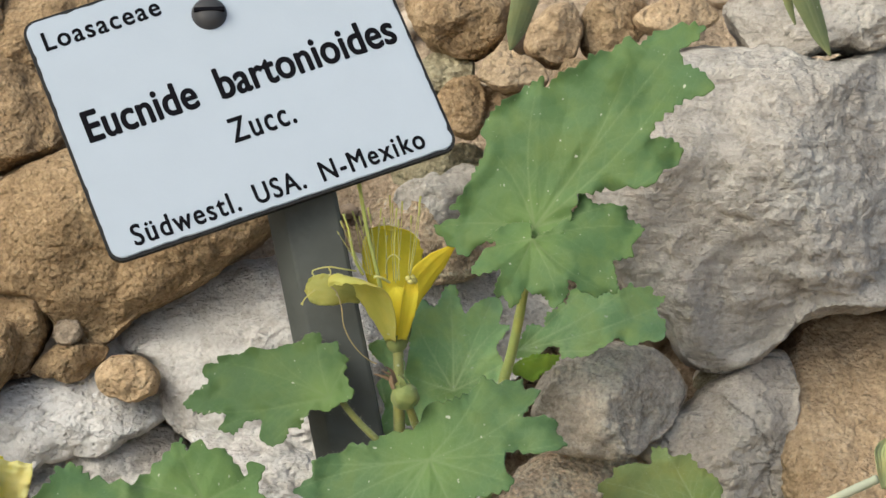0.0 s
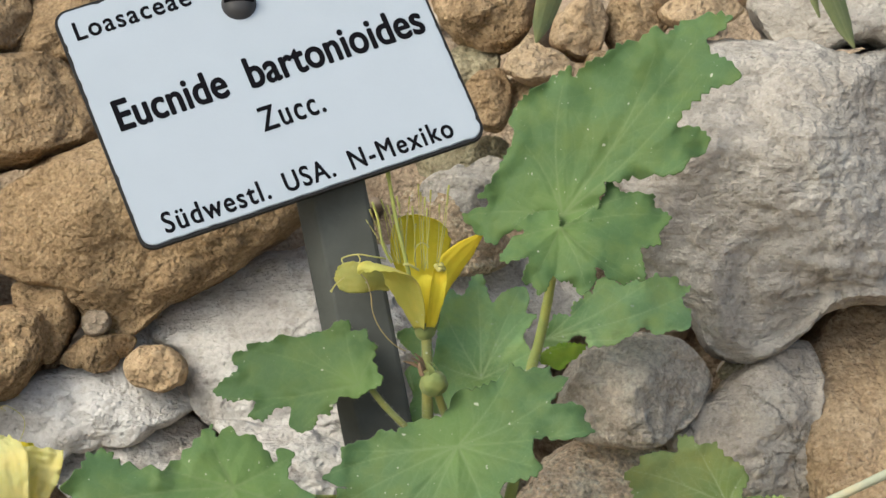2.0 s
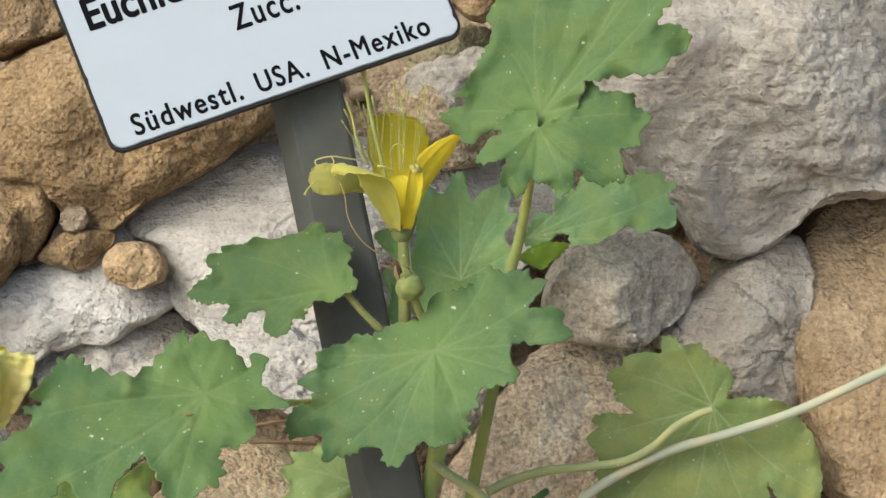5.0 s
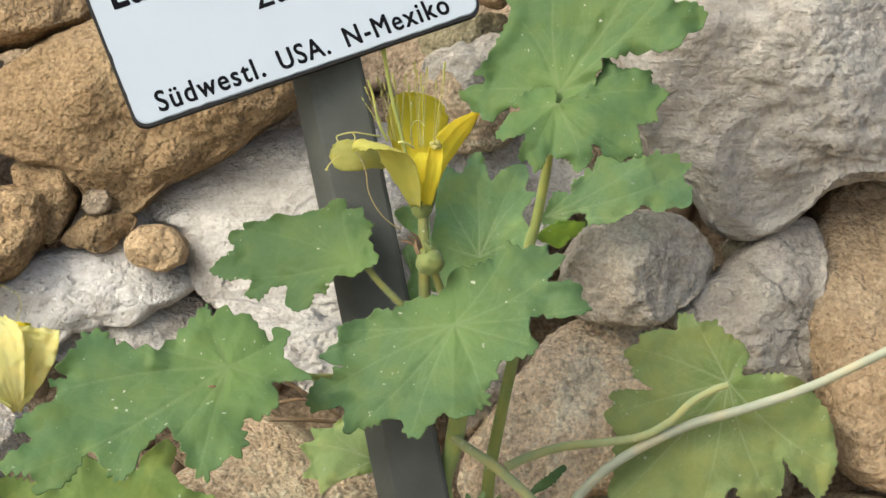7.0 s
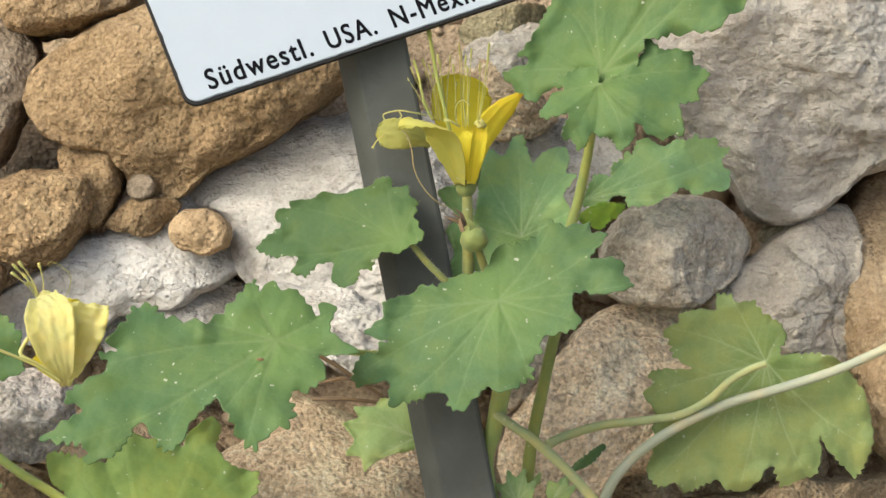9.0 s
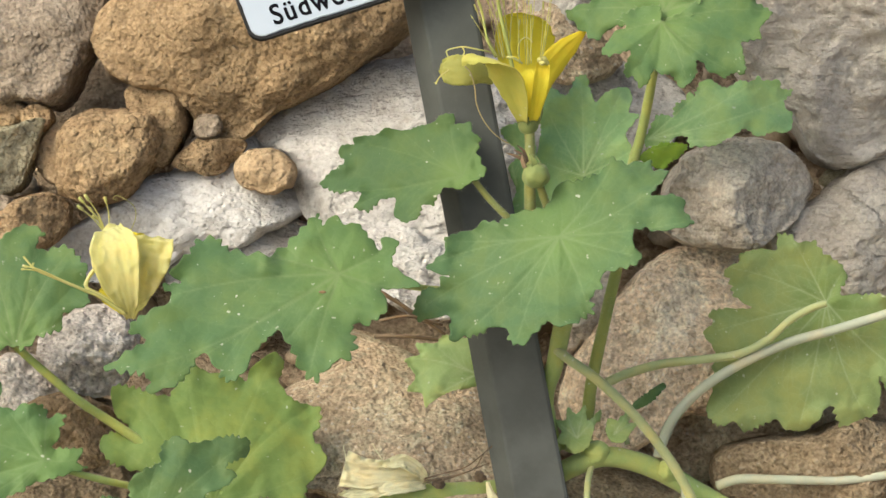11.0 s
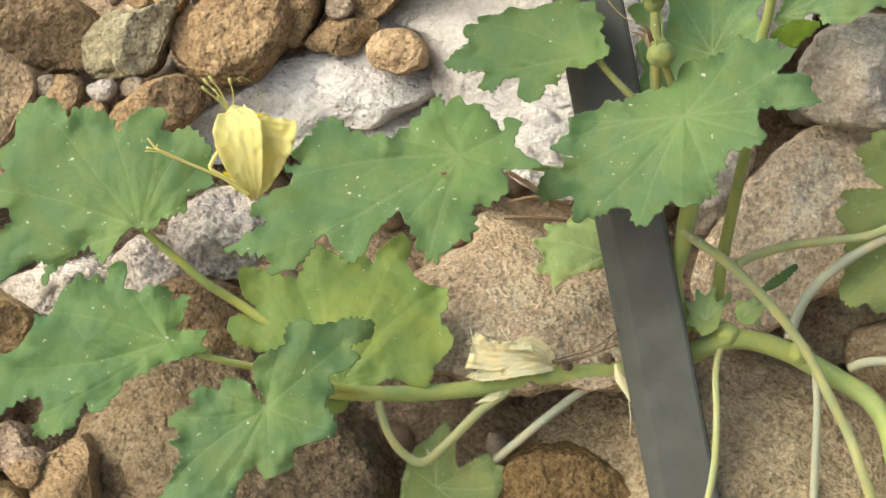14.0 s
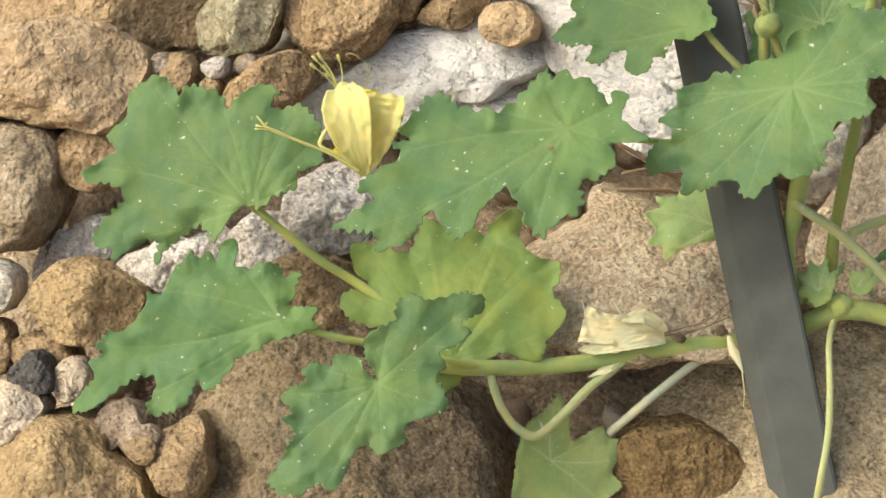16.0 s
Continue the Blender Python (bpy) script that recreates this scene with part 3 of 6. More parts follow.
stone('stone', (-90.3, -31.9, 103.4), [(18, 25.4), (41, 22.5), (87, 16.1), (141, 19.6), (162, 25.4), (186, 27.8), (222, 22.7), (303, 18.2), (351, 28.1)],
      19.2, (0, 0.5), WHITE, 'broken white limestone rubble under the leaves', 1.25, None, 0.9)
stone('stone', (-33.3, -33.1, 78.6), [(4, 27.0), (55, 10.8), (139, 21.6), (155, 37.2), (175, 21.6), (237, 14.2), (310, 20.2), (343, 28.2)],
      20.8, (0, 0.5), WHITE, 'pale rough limestone rubble under the leaves', 1.25, None, 0.9)
stone('stone', (8.0, 40.6, 108.6), [(39, 10.4), (102, 15.0), (118, 20.6), (144, 18.9), (168, 17.6), (210, 17.7), (257, 11.8), (307, 16.6), (343, 23.9), (358, 20.7)],
      20.8, (0, 0.25), PINK, 'pinkish tan stone behind the yellow flower')
stone('stone', (21.4, 84.4, 110.8), [(59, 10.5), (95, 10.2), (156, 9.5), (195, 7.4), (251, 9.7), (290, 11.7), (345, 7.5)],
      16, (0, 0.25), TAN, 'small rounded tan stone')
stone('stone', (35.7, 83.0, 112.8), [(56, 10.1), (111, 9.7), (146, 12.4), (220, 10.4), (280, 11.4), (359, 12.0)],
      16, (0, 0.25), TANL, 'small light tan stone behind a leaf')
stone('stone', (13.5, 65.8, 114.2), [(22, 15.4), (58, 8.2), (147, 7.8), (185, 15.7), (206, 15.3), (277, 5.8), (355, 14.4)],
      12.8, (0, 0.25), MOSSY, 'greenish grey stone low in a gap')
stone('stone', (15.6, 95.8, 117.5), [(20, 10.2), (86, 7.1), (158, 9.3), (216, 9.6), (274, 7.1), (348, 9.1)],
      14.4, (0, 0.25), MOSSY, 'greenish grey stone in shade')
stone('stone', (15.8, 56.0, 108.2), [(11, 14.9), (53, 13.8), (129, 8.3), (182, 17.8), (222, 11.8), (300, 11.2)],
      12.8, (0, 0.25), PALE, 'pale grey stone with moss stains', 1.25, None, 0.9)
stone('stone', (19.9, 116.2, 117.2), [(16, 17.7), (58, 16.6), (137, 20.5), (170, 17.9), (202, 16.0), (240, 15.3), (284, 17.8), (314, 17.9), (340, 17.1)],
      24, (0, 0.25), TAN, 'brown sandstone stone at the top of the bank')
stone('stone', (50.4, 106.4, 105.4), [(45, 11.2), (78, 11.6), (123, 8.8), (194, 10.5), (231, 10.6), (287, 11.1), (337, 8.6)],
      19.2, (0, 0.25), TANL, 'pale tan angular stone on the bank')
stone('stone', (36.3, 94.8, 95.5), [(8, 9.9), (78, 5.6), (103, 10.2), (124, 8.7), (182, 11.1), (199, 10.4), (285, 7.0), (340, 12.7)],
      14.4, (0, 0.25), TANL, 'pale tan angular stone on the bank')
stone('stone', (69.4, 111.4, 110.1), [(43, 13.5), (95, 12.0), (170, 11.0), (238, 15.7), (286, 9.6), (352, 11.7)],
      17.6, (0, 0.25), TAN, 'brown sandstone stone in the shade')
stone('stone', (88.5, 112.3, 99.5), [(2, 14.2), (49, 9.3), (153, 9.2), (186, 15.1), (235, 8.1), (334, 9.7)],
      14.4, (0, 0.25), TANL, 'light brown rounded stone on the bank')
stone('stone', (56.3, 92.9, 93.7), [(9, 7.6), (59, 7.6), (178, 7.1), (221, 7.8), (274, 5.1)],
      9.6, (0, 0.25), TAN, 'small tan stone in a gap')
stone('boulder', (125.6, 59.1, 102.8), [(4, 71.9), (34, 77.7), (53, 58.9), (77, 40.4), (112, 48.0), (133, 58.8), (150, 70.9), (162, 75.7), (183, 68.6), (208, 65.3), (227, 61.8), (237, 66.4), (246, 65.2), (255, 57.6), (267, 44.1), (282, 41.4), (308, 49.5), (330, 70.6)],
      66, (0.12, 0.5), PALE, 'large pale grey limestone boulder with pitted face', 1.3, [(115, 0.30, 0.90), (-28, 0.75, 0.72), (258, 0.8, 0.80), (175, 0.8, 1.25), (20, 0.6, 0.95)])
stone('stone', (144.8, 115.6, 105.8), [(20, 41.2), (108, 14.6), (166, 34.5), (180, 41.6), (195, 37.5), (208, 35.7), (245, 15.0), (326, 20.4), (349, 39.5)],
      27.2, (0, 0.25), PALE, 'pale grey fissured rock behind the boulder', 1.3)
stone('stone', (64.7, -7.9, 67.8), [(1, 24.0), (10, 25.6), (37, 22.4), (54, 20.7), (81, 17.9), (113, 17.3), (144, 19.9), (181, 22.6), (208, 26.0), (252, 18.7), (306, 19.0)],
      27.2, (0, 0.25), GREY, 'angular grey limestone stone with rough faces', 1.0, [(110, 0.5, 0.85), (-15, 0.9, 0.85), (220, 0.7, 0.95), (265, 0.9, 1.05)])
stone('stone', (104.8, -20.1, 77.8), [(26, 22.3), (57, 32.1), (76, 28.2), (101, 20.8), (139, 18.0), (172, 25.1), (185, 31.3), (193, 29.0), (218, 20.6), (255, 23.0), (276, 25.9), (300, 29.8), (326, 20.0)],
      27.2, (0, 0.25), PALEGREY, 'angular pale grey limestone stone', 1.3, [(135, 0.55, 0.9), (-40, 0.8, 0.9), (215, 0.5, 1.0), (60, 0.7, 1.05)])
stone('stone', (106.3, 1.8, 87.0), [(32, 13.1), (50, 11.4), (132, 4.7), (186, 11.0), (205, 15.3), (236, 8.8), (358, 10.8)],
      11.2, (0, 0.25), MOSSY, 'greenish tan stone wedged in a dark gap')
stone('boulder', (151.2, -27.7, 86.0), [(54, 51.1), (87, 48.7), (111, 50.8), (121, 49.8), (144, 40.6), (175, 37.4), (201, 34.7), (219, 39.1), (241, 49.2), (265, 51.2), (292, 53.2), (338, 38.3)],
      40, (0, 0.55), TANL, 'tan sandstone boulder with a gritty rounded face', 1.0, [(178, 0.9, 1.3), (95, 0.25, 0.84), (92, 0.9, 1.45), (265, 0.3, 1.0)])
stone('boulder', (56.5, -54.3, 76.0), [(19, 47.0), (44, 42.0), (77, 32.4), (104, 31.0), (121, 30.3), (146, 30.4), (177, 37.4), (201, 50.0), (213, 51.5), (232, 46.8), (241, 34.7), (250, 23.5), (299, 23.7), (335, 38.8), (352, 45.0)],
      36.8, (0, 0.35), PINKP, 'pinkish tan sandstone boulder with a pale weathered top', 1.0, [(92, 0.5, 0.9), (185, 0.45, 0.95), (300, 0.4, 0.95), (60, 0.7, 1.1)])
stone('boulder', (107.4, -96.7, 51.6), [(23, 45.1), (66, 21.9), (146, 26.7), (165, 47.0), (172, 50.7), (183, 49.2), (199, 39.5), (248, 21.2), (338, 45.4)],
      32, (0, -0.35), TANR, 'flat topped tan sandstone block')
stone('boulder', (-39.6, -83.7, 66.2), [(6, 36.2), (39, 30.0), (71, 22.8), (106, 30.1), (118, 35.7), (130, 28.2), (152, 33.2), (161, 38.6), (181, 47.0), (202, 39.1), (222, 27.1), (251, 23.6), (304, 24.2), (328, 40.7), (347, 51.5)],
      35.2, (0, 0.9), PINK, 'pinkish tan gritty sandstone boulder under the stem', 1.0, [(90, 0.3, 0.84), (205, 0.5, 1.0), (330, 0.4, 0.96)])
stone('stone', (19.4, -44.6, 72.8), [(3, 6.4), (55, 19.9), (85, 10.9), (204, 8.4), (232, 17.9), (254, 14.5)],
      16, (0, 0.25), GREY, 'dark grey stone deep in a gap')
stone('boulder', (23.7, -128.4, 58.2), [(0, 68.8), (21, 47.6), (51, 37.3), (94, 35.6), (121, 39.0), (145, 43.7), (160, 52.7), (169, 61.0), (189, 58.6), (212, 53.5), (283, 31.4), (342, 61.8)],
      35.2, (0, 0.55), PINKGREY, 'broad greyish pink sandstone rock at the foot of the post', 1.0, [(90, 0.3, 0.84), (150, 0.5, 1.05), (20, 0.4, 1.0)])
stone('boulder', (74.5, -79.2, 77.2), [(2, 41.3), (29, 39.1), (88, 13.5), (161, 29.5), (184, 38.5), (215, 35.9), (240, 19.6), (333, 20.7)],
      24, (0, -0.2), PINK, 'shaded pinkish brown rock in a gap')
stone('stone', (-27.2, -142.7, 45.8), [(0, 25.5), (34, 22.7), (71, 21.2), (106, 22.0), (134, 23.8), (159, 25.5), (193, 25.0), (234, 24.0), (322, 28.0)],
      27.2, (0, -0.1), RUST, 'rust brown rounded sandstone stone')
stone('boulder', (-132.5, -135.5, 55.8), [(14, 49.9), (40, 40.1), (65, 39.7), (82, 46.9), (104, 47.9), (124, 47.2), (144, 45.8), (162, 46.4), (180, 46.1), (216, 57.7), (268, 38.4), (327, 55.6), (352, 53.3)],
      44.8, (0, 0.25), TANR, 'large tan sandstone boulder under the drooping leaves', 1.7, [(80, 0.35, 0.88), (172, 0.6, 1.05), (30, 0.5, 1.05)])
stone('stone', (-137.3, -84.0, 54.6), [(14, 16.3), (69, 12.0), (123, 15.0), (155, 19.0), (212, 16.2), (289, 12.7), (335, 20.2)],
      20.8, (0, 0.25), TAN, 'tan stone under a leaf stalk')
stone('stone', (-156.7, -70.1, 58.8), [(34, 10.4), (107, 10.9), (163, 12.8), (211, 13.3), (246, 10.4), (325, 10.3), (359, 16.8)],
      16, (0, 0.5), GREYWHITE, 'crumbly grey limestone stone', 1.25, None, 0.9)
stone('stone', (-134.6, -58.4, 59.4), [(47, 15.6), (93, 14.1), (139, 14.2), (173, 17.6), (232, 13.4), (273, 14.7), (301, 15.4), (350, 15.3)],
      19.2, (0, 0.5), GREYWHITE, 'crumbly grey limestone stone with dark cracks', 1.25, None, 0.9)
stone('stone', (-185.1, -75.2, 56.8), [(11, 19.7), (40, 17.2), (64, 7.0), (159, 11.3), (187, 21.8), (230, 12.6), (328, 9.8)],
      16, (0, 0.5), GREYWHITE, 'crumbly whitish limestone rubble', 1.25, None, 0.9)
stone('stone', (-218.5, -72.5, 67.7), [(8, 15.6), (43, 16.3), (112, 8.1), (179, 14.3), (213, 19.4), (225, 12.4), (319, 10.5)],
      9.6, (0, 0.25), GREYWHITE, 'flat grey limestone chip on soil', 1.25, None, 0.9)
stone('boulder', (-229.3, -16.6, 71.6), [(3, 33.0), (18, 31.2), (65, 20.6), (108, 17.1), (137, 22.5), (157, 34.3), (202, 34.6), (241, 15.7), (298, 19.2), (316, 29.4), (339, 30.5)],
      32, (0, 0.25), TANL, 'rounded tan sandstone boulder')
stone('boulder', (-242.0, -51.9, 65.6), [(30, 23.7), (59, 23.9), (87, 20.6), (136, 24.4), (228, 27.1), (286, 21.7), (310, 21.7), (359, 19.4)],
      32, (0, 0.25), BROWN, 'coarse brown grey rock with rough face')
stone('stone', (-213.1, -43.1, 66.1), [(7, 12.8), (61, 11.0), (131, 14.1), (198, 12.0), (250, 11.7), (314, 12.8)],
      17.6, (0, 0.25), TAN, 'tan stone lying behind a leaf')
stone('boulder', (-217.7, 5.3, 99.6), [(3, 36.7), (32, 24.6), (135, 19.1), (167, 37.4), (183, 54.1), (190, 37.3), (222, 10.7), (312, 21.9), (333, 29.4), (338, 40.8), (347, 41.8)],
      32, (0, 0.25), TAN, 'long tan sandstone rock')
stone('stone', (-166.5, 2.1, 91.4), [(31, 11.3), (46, 18.4), (81, 9.9), (138, 9.8), (166, 12.1), (219, 10.7), (252, 13.7), (288, 12.1), (331, 8.1)],
      19.2, (0, 0.25), MOSSY, 'greenish grey angular stone', 1.0, [(160, 0.25, 0.9), (-15, 1.0, 0.72), (280, 0.5, 1.0)])
stone('pebble', (-194.3, -13.4, 77.1), [(51, 4.0), (109, 3.7), (172, 3.5), (226, 3.9), (279, 3.6), (338, 3.7)],
      6.4, (0, 0.25), GREYTAN, 'small grey pebble between larger stones')
stone('pebble', (-188.7, -16.0, 77.7), [(24, 6.2), (77, 6.4), (118, 6.8), (169, 6.3), (225, 5.9), (273, 6.9), (320, 6.6)],
      9.6, (0, 0.25), TAN, 'small round tan pebble')
stone('pebble', (-176.0, -15.0, 76.4), [(25, 4.6), (57, 4.4), (136, 3.8), (171, 5.3), (226, 3.8), (263, 4.2), (333, 4.4)],
      8, (0, 0.25), WHITEPEB, 'small whitish angular pebble')
stone('pebble', (-166.8, -13.8, 78.1), [(39, 4.3), (111, 3.5), (171, 4.1), (220, 4.1), (279, 3.4), (342, 4.0)],
      6.4, (0, 0.25), GREYTAN, 'small grey pebble between larger stones')
stone('pebble', (-177.4, -20.7, 75.1), [(12, 3.6), (93, 3.3), (168, 4.0), (227, 3.1), (312, 3.8)],
      6.4, (0, 0.25), TAN, 'small tan pebble between larger stones')
stone('stone', (-157.8, -20.1, 74.1), [(25, 15.9), (49, 13.7), (80, 10.1), (151, 8.6), (194, 16.3), (215, 16.1), (280, 8.5), (333, 10.9)],
      17.6, (0, 0.25), OCHRE, 'rust orange stone with a pale broken edge', 1.0, [(170, 0.35, 0.85), (-12, 1.2, 0.72), (100, 0.6, 1.05)])
stone('stone', (-208.8, -87.1, 38.6), [(10, 19.1), (47, 12.6), (98, 14.0), (135, 15.8), (172, 17.7), (204, 15.4), (241, 14.3), (279, 13.5), (339, 17.3)],
      20.8, (0, 0.25), GOLD, 'golden brown gritty sandstone stone')
stone('stone', (-222.5, -104.2, 41.5), [(34, 9.5), (99, 8.0), (157, 13.2), (202, 9.3), (284, 9.1), (335, 12.4)],
      14.4, (0, 0.25), TAN, 'reddish tan stone in the shade')
stone('stone', (-239.8, -82.8, 41.5), [(33, 9.1), (78, 9.0), (134, 10.5), (228, 11.2), (306, 9.5), (353, 9.1)],
      14.4, (0, 0.25), GREY, 'greyish rounded stone with dark underside')
stone('stone', (-239.1, -101.5, 39.0), [(36, 7.6), (80, 9.8), (132, 8.3), (234, 9.9), (303, 9.4)],
      11.2, (0, 0.25), TAN, 'tan stone low on the rocky bank')
stone('stone', (-222.2, -108.6, 25.0), [(20, 6.7), (90, 8.3), (130, 6.3), (179, 8.0), (223, 6.9), (280, 6.8), (326, 8.3)],
      11.2, (0, 0.25), SLAG, 'dark grey porous clinker stone')
stone('pebble', (-211.1, -110.0, 27.7), [(52, 7.6), (105, 7.3), (149, 6.1), (227, 7.0), (264, 7.8), (328, 6.4)],
      9.6, (0, 0.25), CREAM, 'cream coloured pebble beside dark clinker')
stone('stone', (-232.0, -120.0, 22.1), [(10, 16.0), (56, 11.8), (93, 10.8), (156, 12.4), (222, 15.6), (266, 10.8), (337, 10.8)],
      17.6, (0, 0.25), CREAM, 'cream and tan angular stone')
stone('boulder', (-216.9, -145.1, 24.2), [(8, 31.6), (34, 23.8), (63, 26.4), (91, 26.0), (125, 23.0), (158, 33.5), (211, 36.7), (334, 40.4)],
      35.2, (0, 0.25), GOLD, 'golden tan sandstone boulder low on the bank')
stone('stone', (-175.3, -133.1, 24.1), [(9, 9.3), (71, 15.1), (97, 10.9), (166, 11.9), (217, 10.7), (271, 12.4), (304, 12.9)],
      17.6, (0, 0.25), TAN, 'tan stone between two boulders')
stone('stone', (-197.0, -124.1, 32.2), [(45, 8.6), (104, 8.0), (169, 8.4), (227, 9.7), (274, 7.1), (350, 9.7)],
      12.8, (0, 0.25), DARKST, 'small dark stone in the shade')
stone('pebble', (-187.5, -127.5, 17.1), [(19, 7.8), (107, 4.9), (175, 7.6), (255, 5.8), (342, 5.8)],
      6.4, (0, 0.25), DARKST, 'small brown pebble in a gap')
stone('pebble', (-186.0, -130.0, 16.4), [(72, 5.3), (156, 5.9), (216, 4.6), (295, 5.7), (350, 5.1)],
      8, (0, 0.25), TAN, 'small tan pebble between larger stones')
stone('boulder', (-163.8, 44.1, 111.0), [(10, 27.3), (39, 30.9), (86, 24.9), (145, 29.8), (220, 31.1), (279, 25.4), (294, 29.1), (330, 23.8)],
      28.8, (0, 0.25), GREYTAN, 'grey brown rough rock at the edge of the bank')
stone('stone', (-167.3, 16.6, 99.7), [(41, 6.1), (112, 4.8), (158, 6.9), (212, 6.4), (271, 5.2), (353, 7.5)],
      9.6, (0, 0.25), TAN, 'small tan stone in a gap')
stone('stone', (-157.8, 14.6, 95.7), [(56, 5.6), (147, 6.1), (218, 5.2), (275, 5.4), (352, 5.6)],
      9.6, (0, 0.25), OCHRE, 'small tan stone in a gap')
stone('stone', (-171.6, 1.1, 98.1), [(40, 21.1), (74, 10.7), (156, 14.9), (222, 18.1), (294, 12.1), (356, 12.6)],
      17.6, (0, 0.25), MOSSY, 'greenish brown angular stone')
stone('stone', (-160.5, -17.4, 92.8), [(5, 14.1), (39, 12.0), (75, 8.2), (152, 7.9), (190, 16.3), (238, 9.6), (330, 8.8)],
      16, (0, 0.25), OCHRE, 'rust orange stone beside a slab')


# gravel in the gaps between the stones
def build_gravel():
    rng = np.random.RandomState(7)
    dirs, faces = ball(2)
    verts, all_faces = [], []
    for k in range(1500):
        x, y = rng.uniform(-0.34, 0.3), rng.uniform(-0.1, 0.34)
        size = rng.gamma(2.0, 0.0011) + 0.0012 if k % 3 else rng.uniform(0.0022, 0.0055)
        sc = size * rng.uniform(0.6, 1.3, 3)
        rot = Euler(rng.uniform(0, 6.28, 3)).to_matrix()
        base = len(verts)
        z = ground_height(y) + 0.003
        for q in dirs:
            j = 1 + 0.5 * noise.noise(Vector(q) * 1.7 + Vector((k * 3.1, 0, 0)))
            w = rot @ Vector(q * sc * j)
            verts.append((x + w.x, y + w.y, z + w.z))
        all_faces += [[i + base for i in f] for f in faces]
    m, nt, b = graph("gravel_mix")
    g = nt.nodes.new("ShaderNodeNewGeometry").outputs["Random Per Island"]
    col = ramp(nt, g, [(0.0, (0.16, 0.12, 0.08)), (0.4, (0.34, 0.255, 0.175)), (0.75, (0.48, 0.39, 0.29)), (1.0, (0.62, 0.58, 0.52))])
    nz = tex(nt, "Noise", 900, 4, 0.65, coords(nt))
    nt.links.new(mix(nt, 0.5, col, ramp(nt, nz.outputs["Fac"], [(0.3, (0.5, 0.5, 0.5)), (0.7, (1.2, 1.2, 1.2))]), "MULTIPLY"), b.inputs["Base Color"])
    b.inputs["Roughness"].default_value = 0.9
    bump(nt, b, nz.outputs["Fac"], 0.5, 0.0006)
    tagged(put_mesh("gravel", verts, all_faces, m), "brown and grey gravel between the stones", "gravel", kind="stuff")


build_gravel()


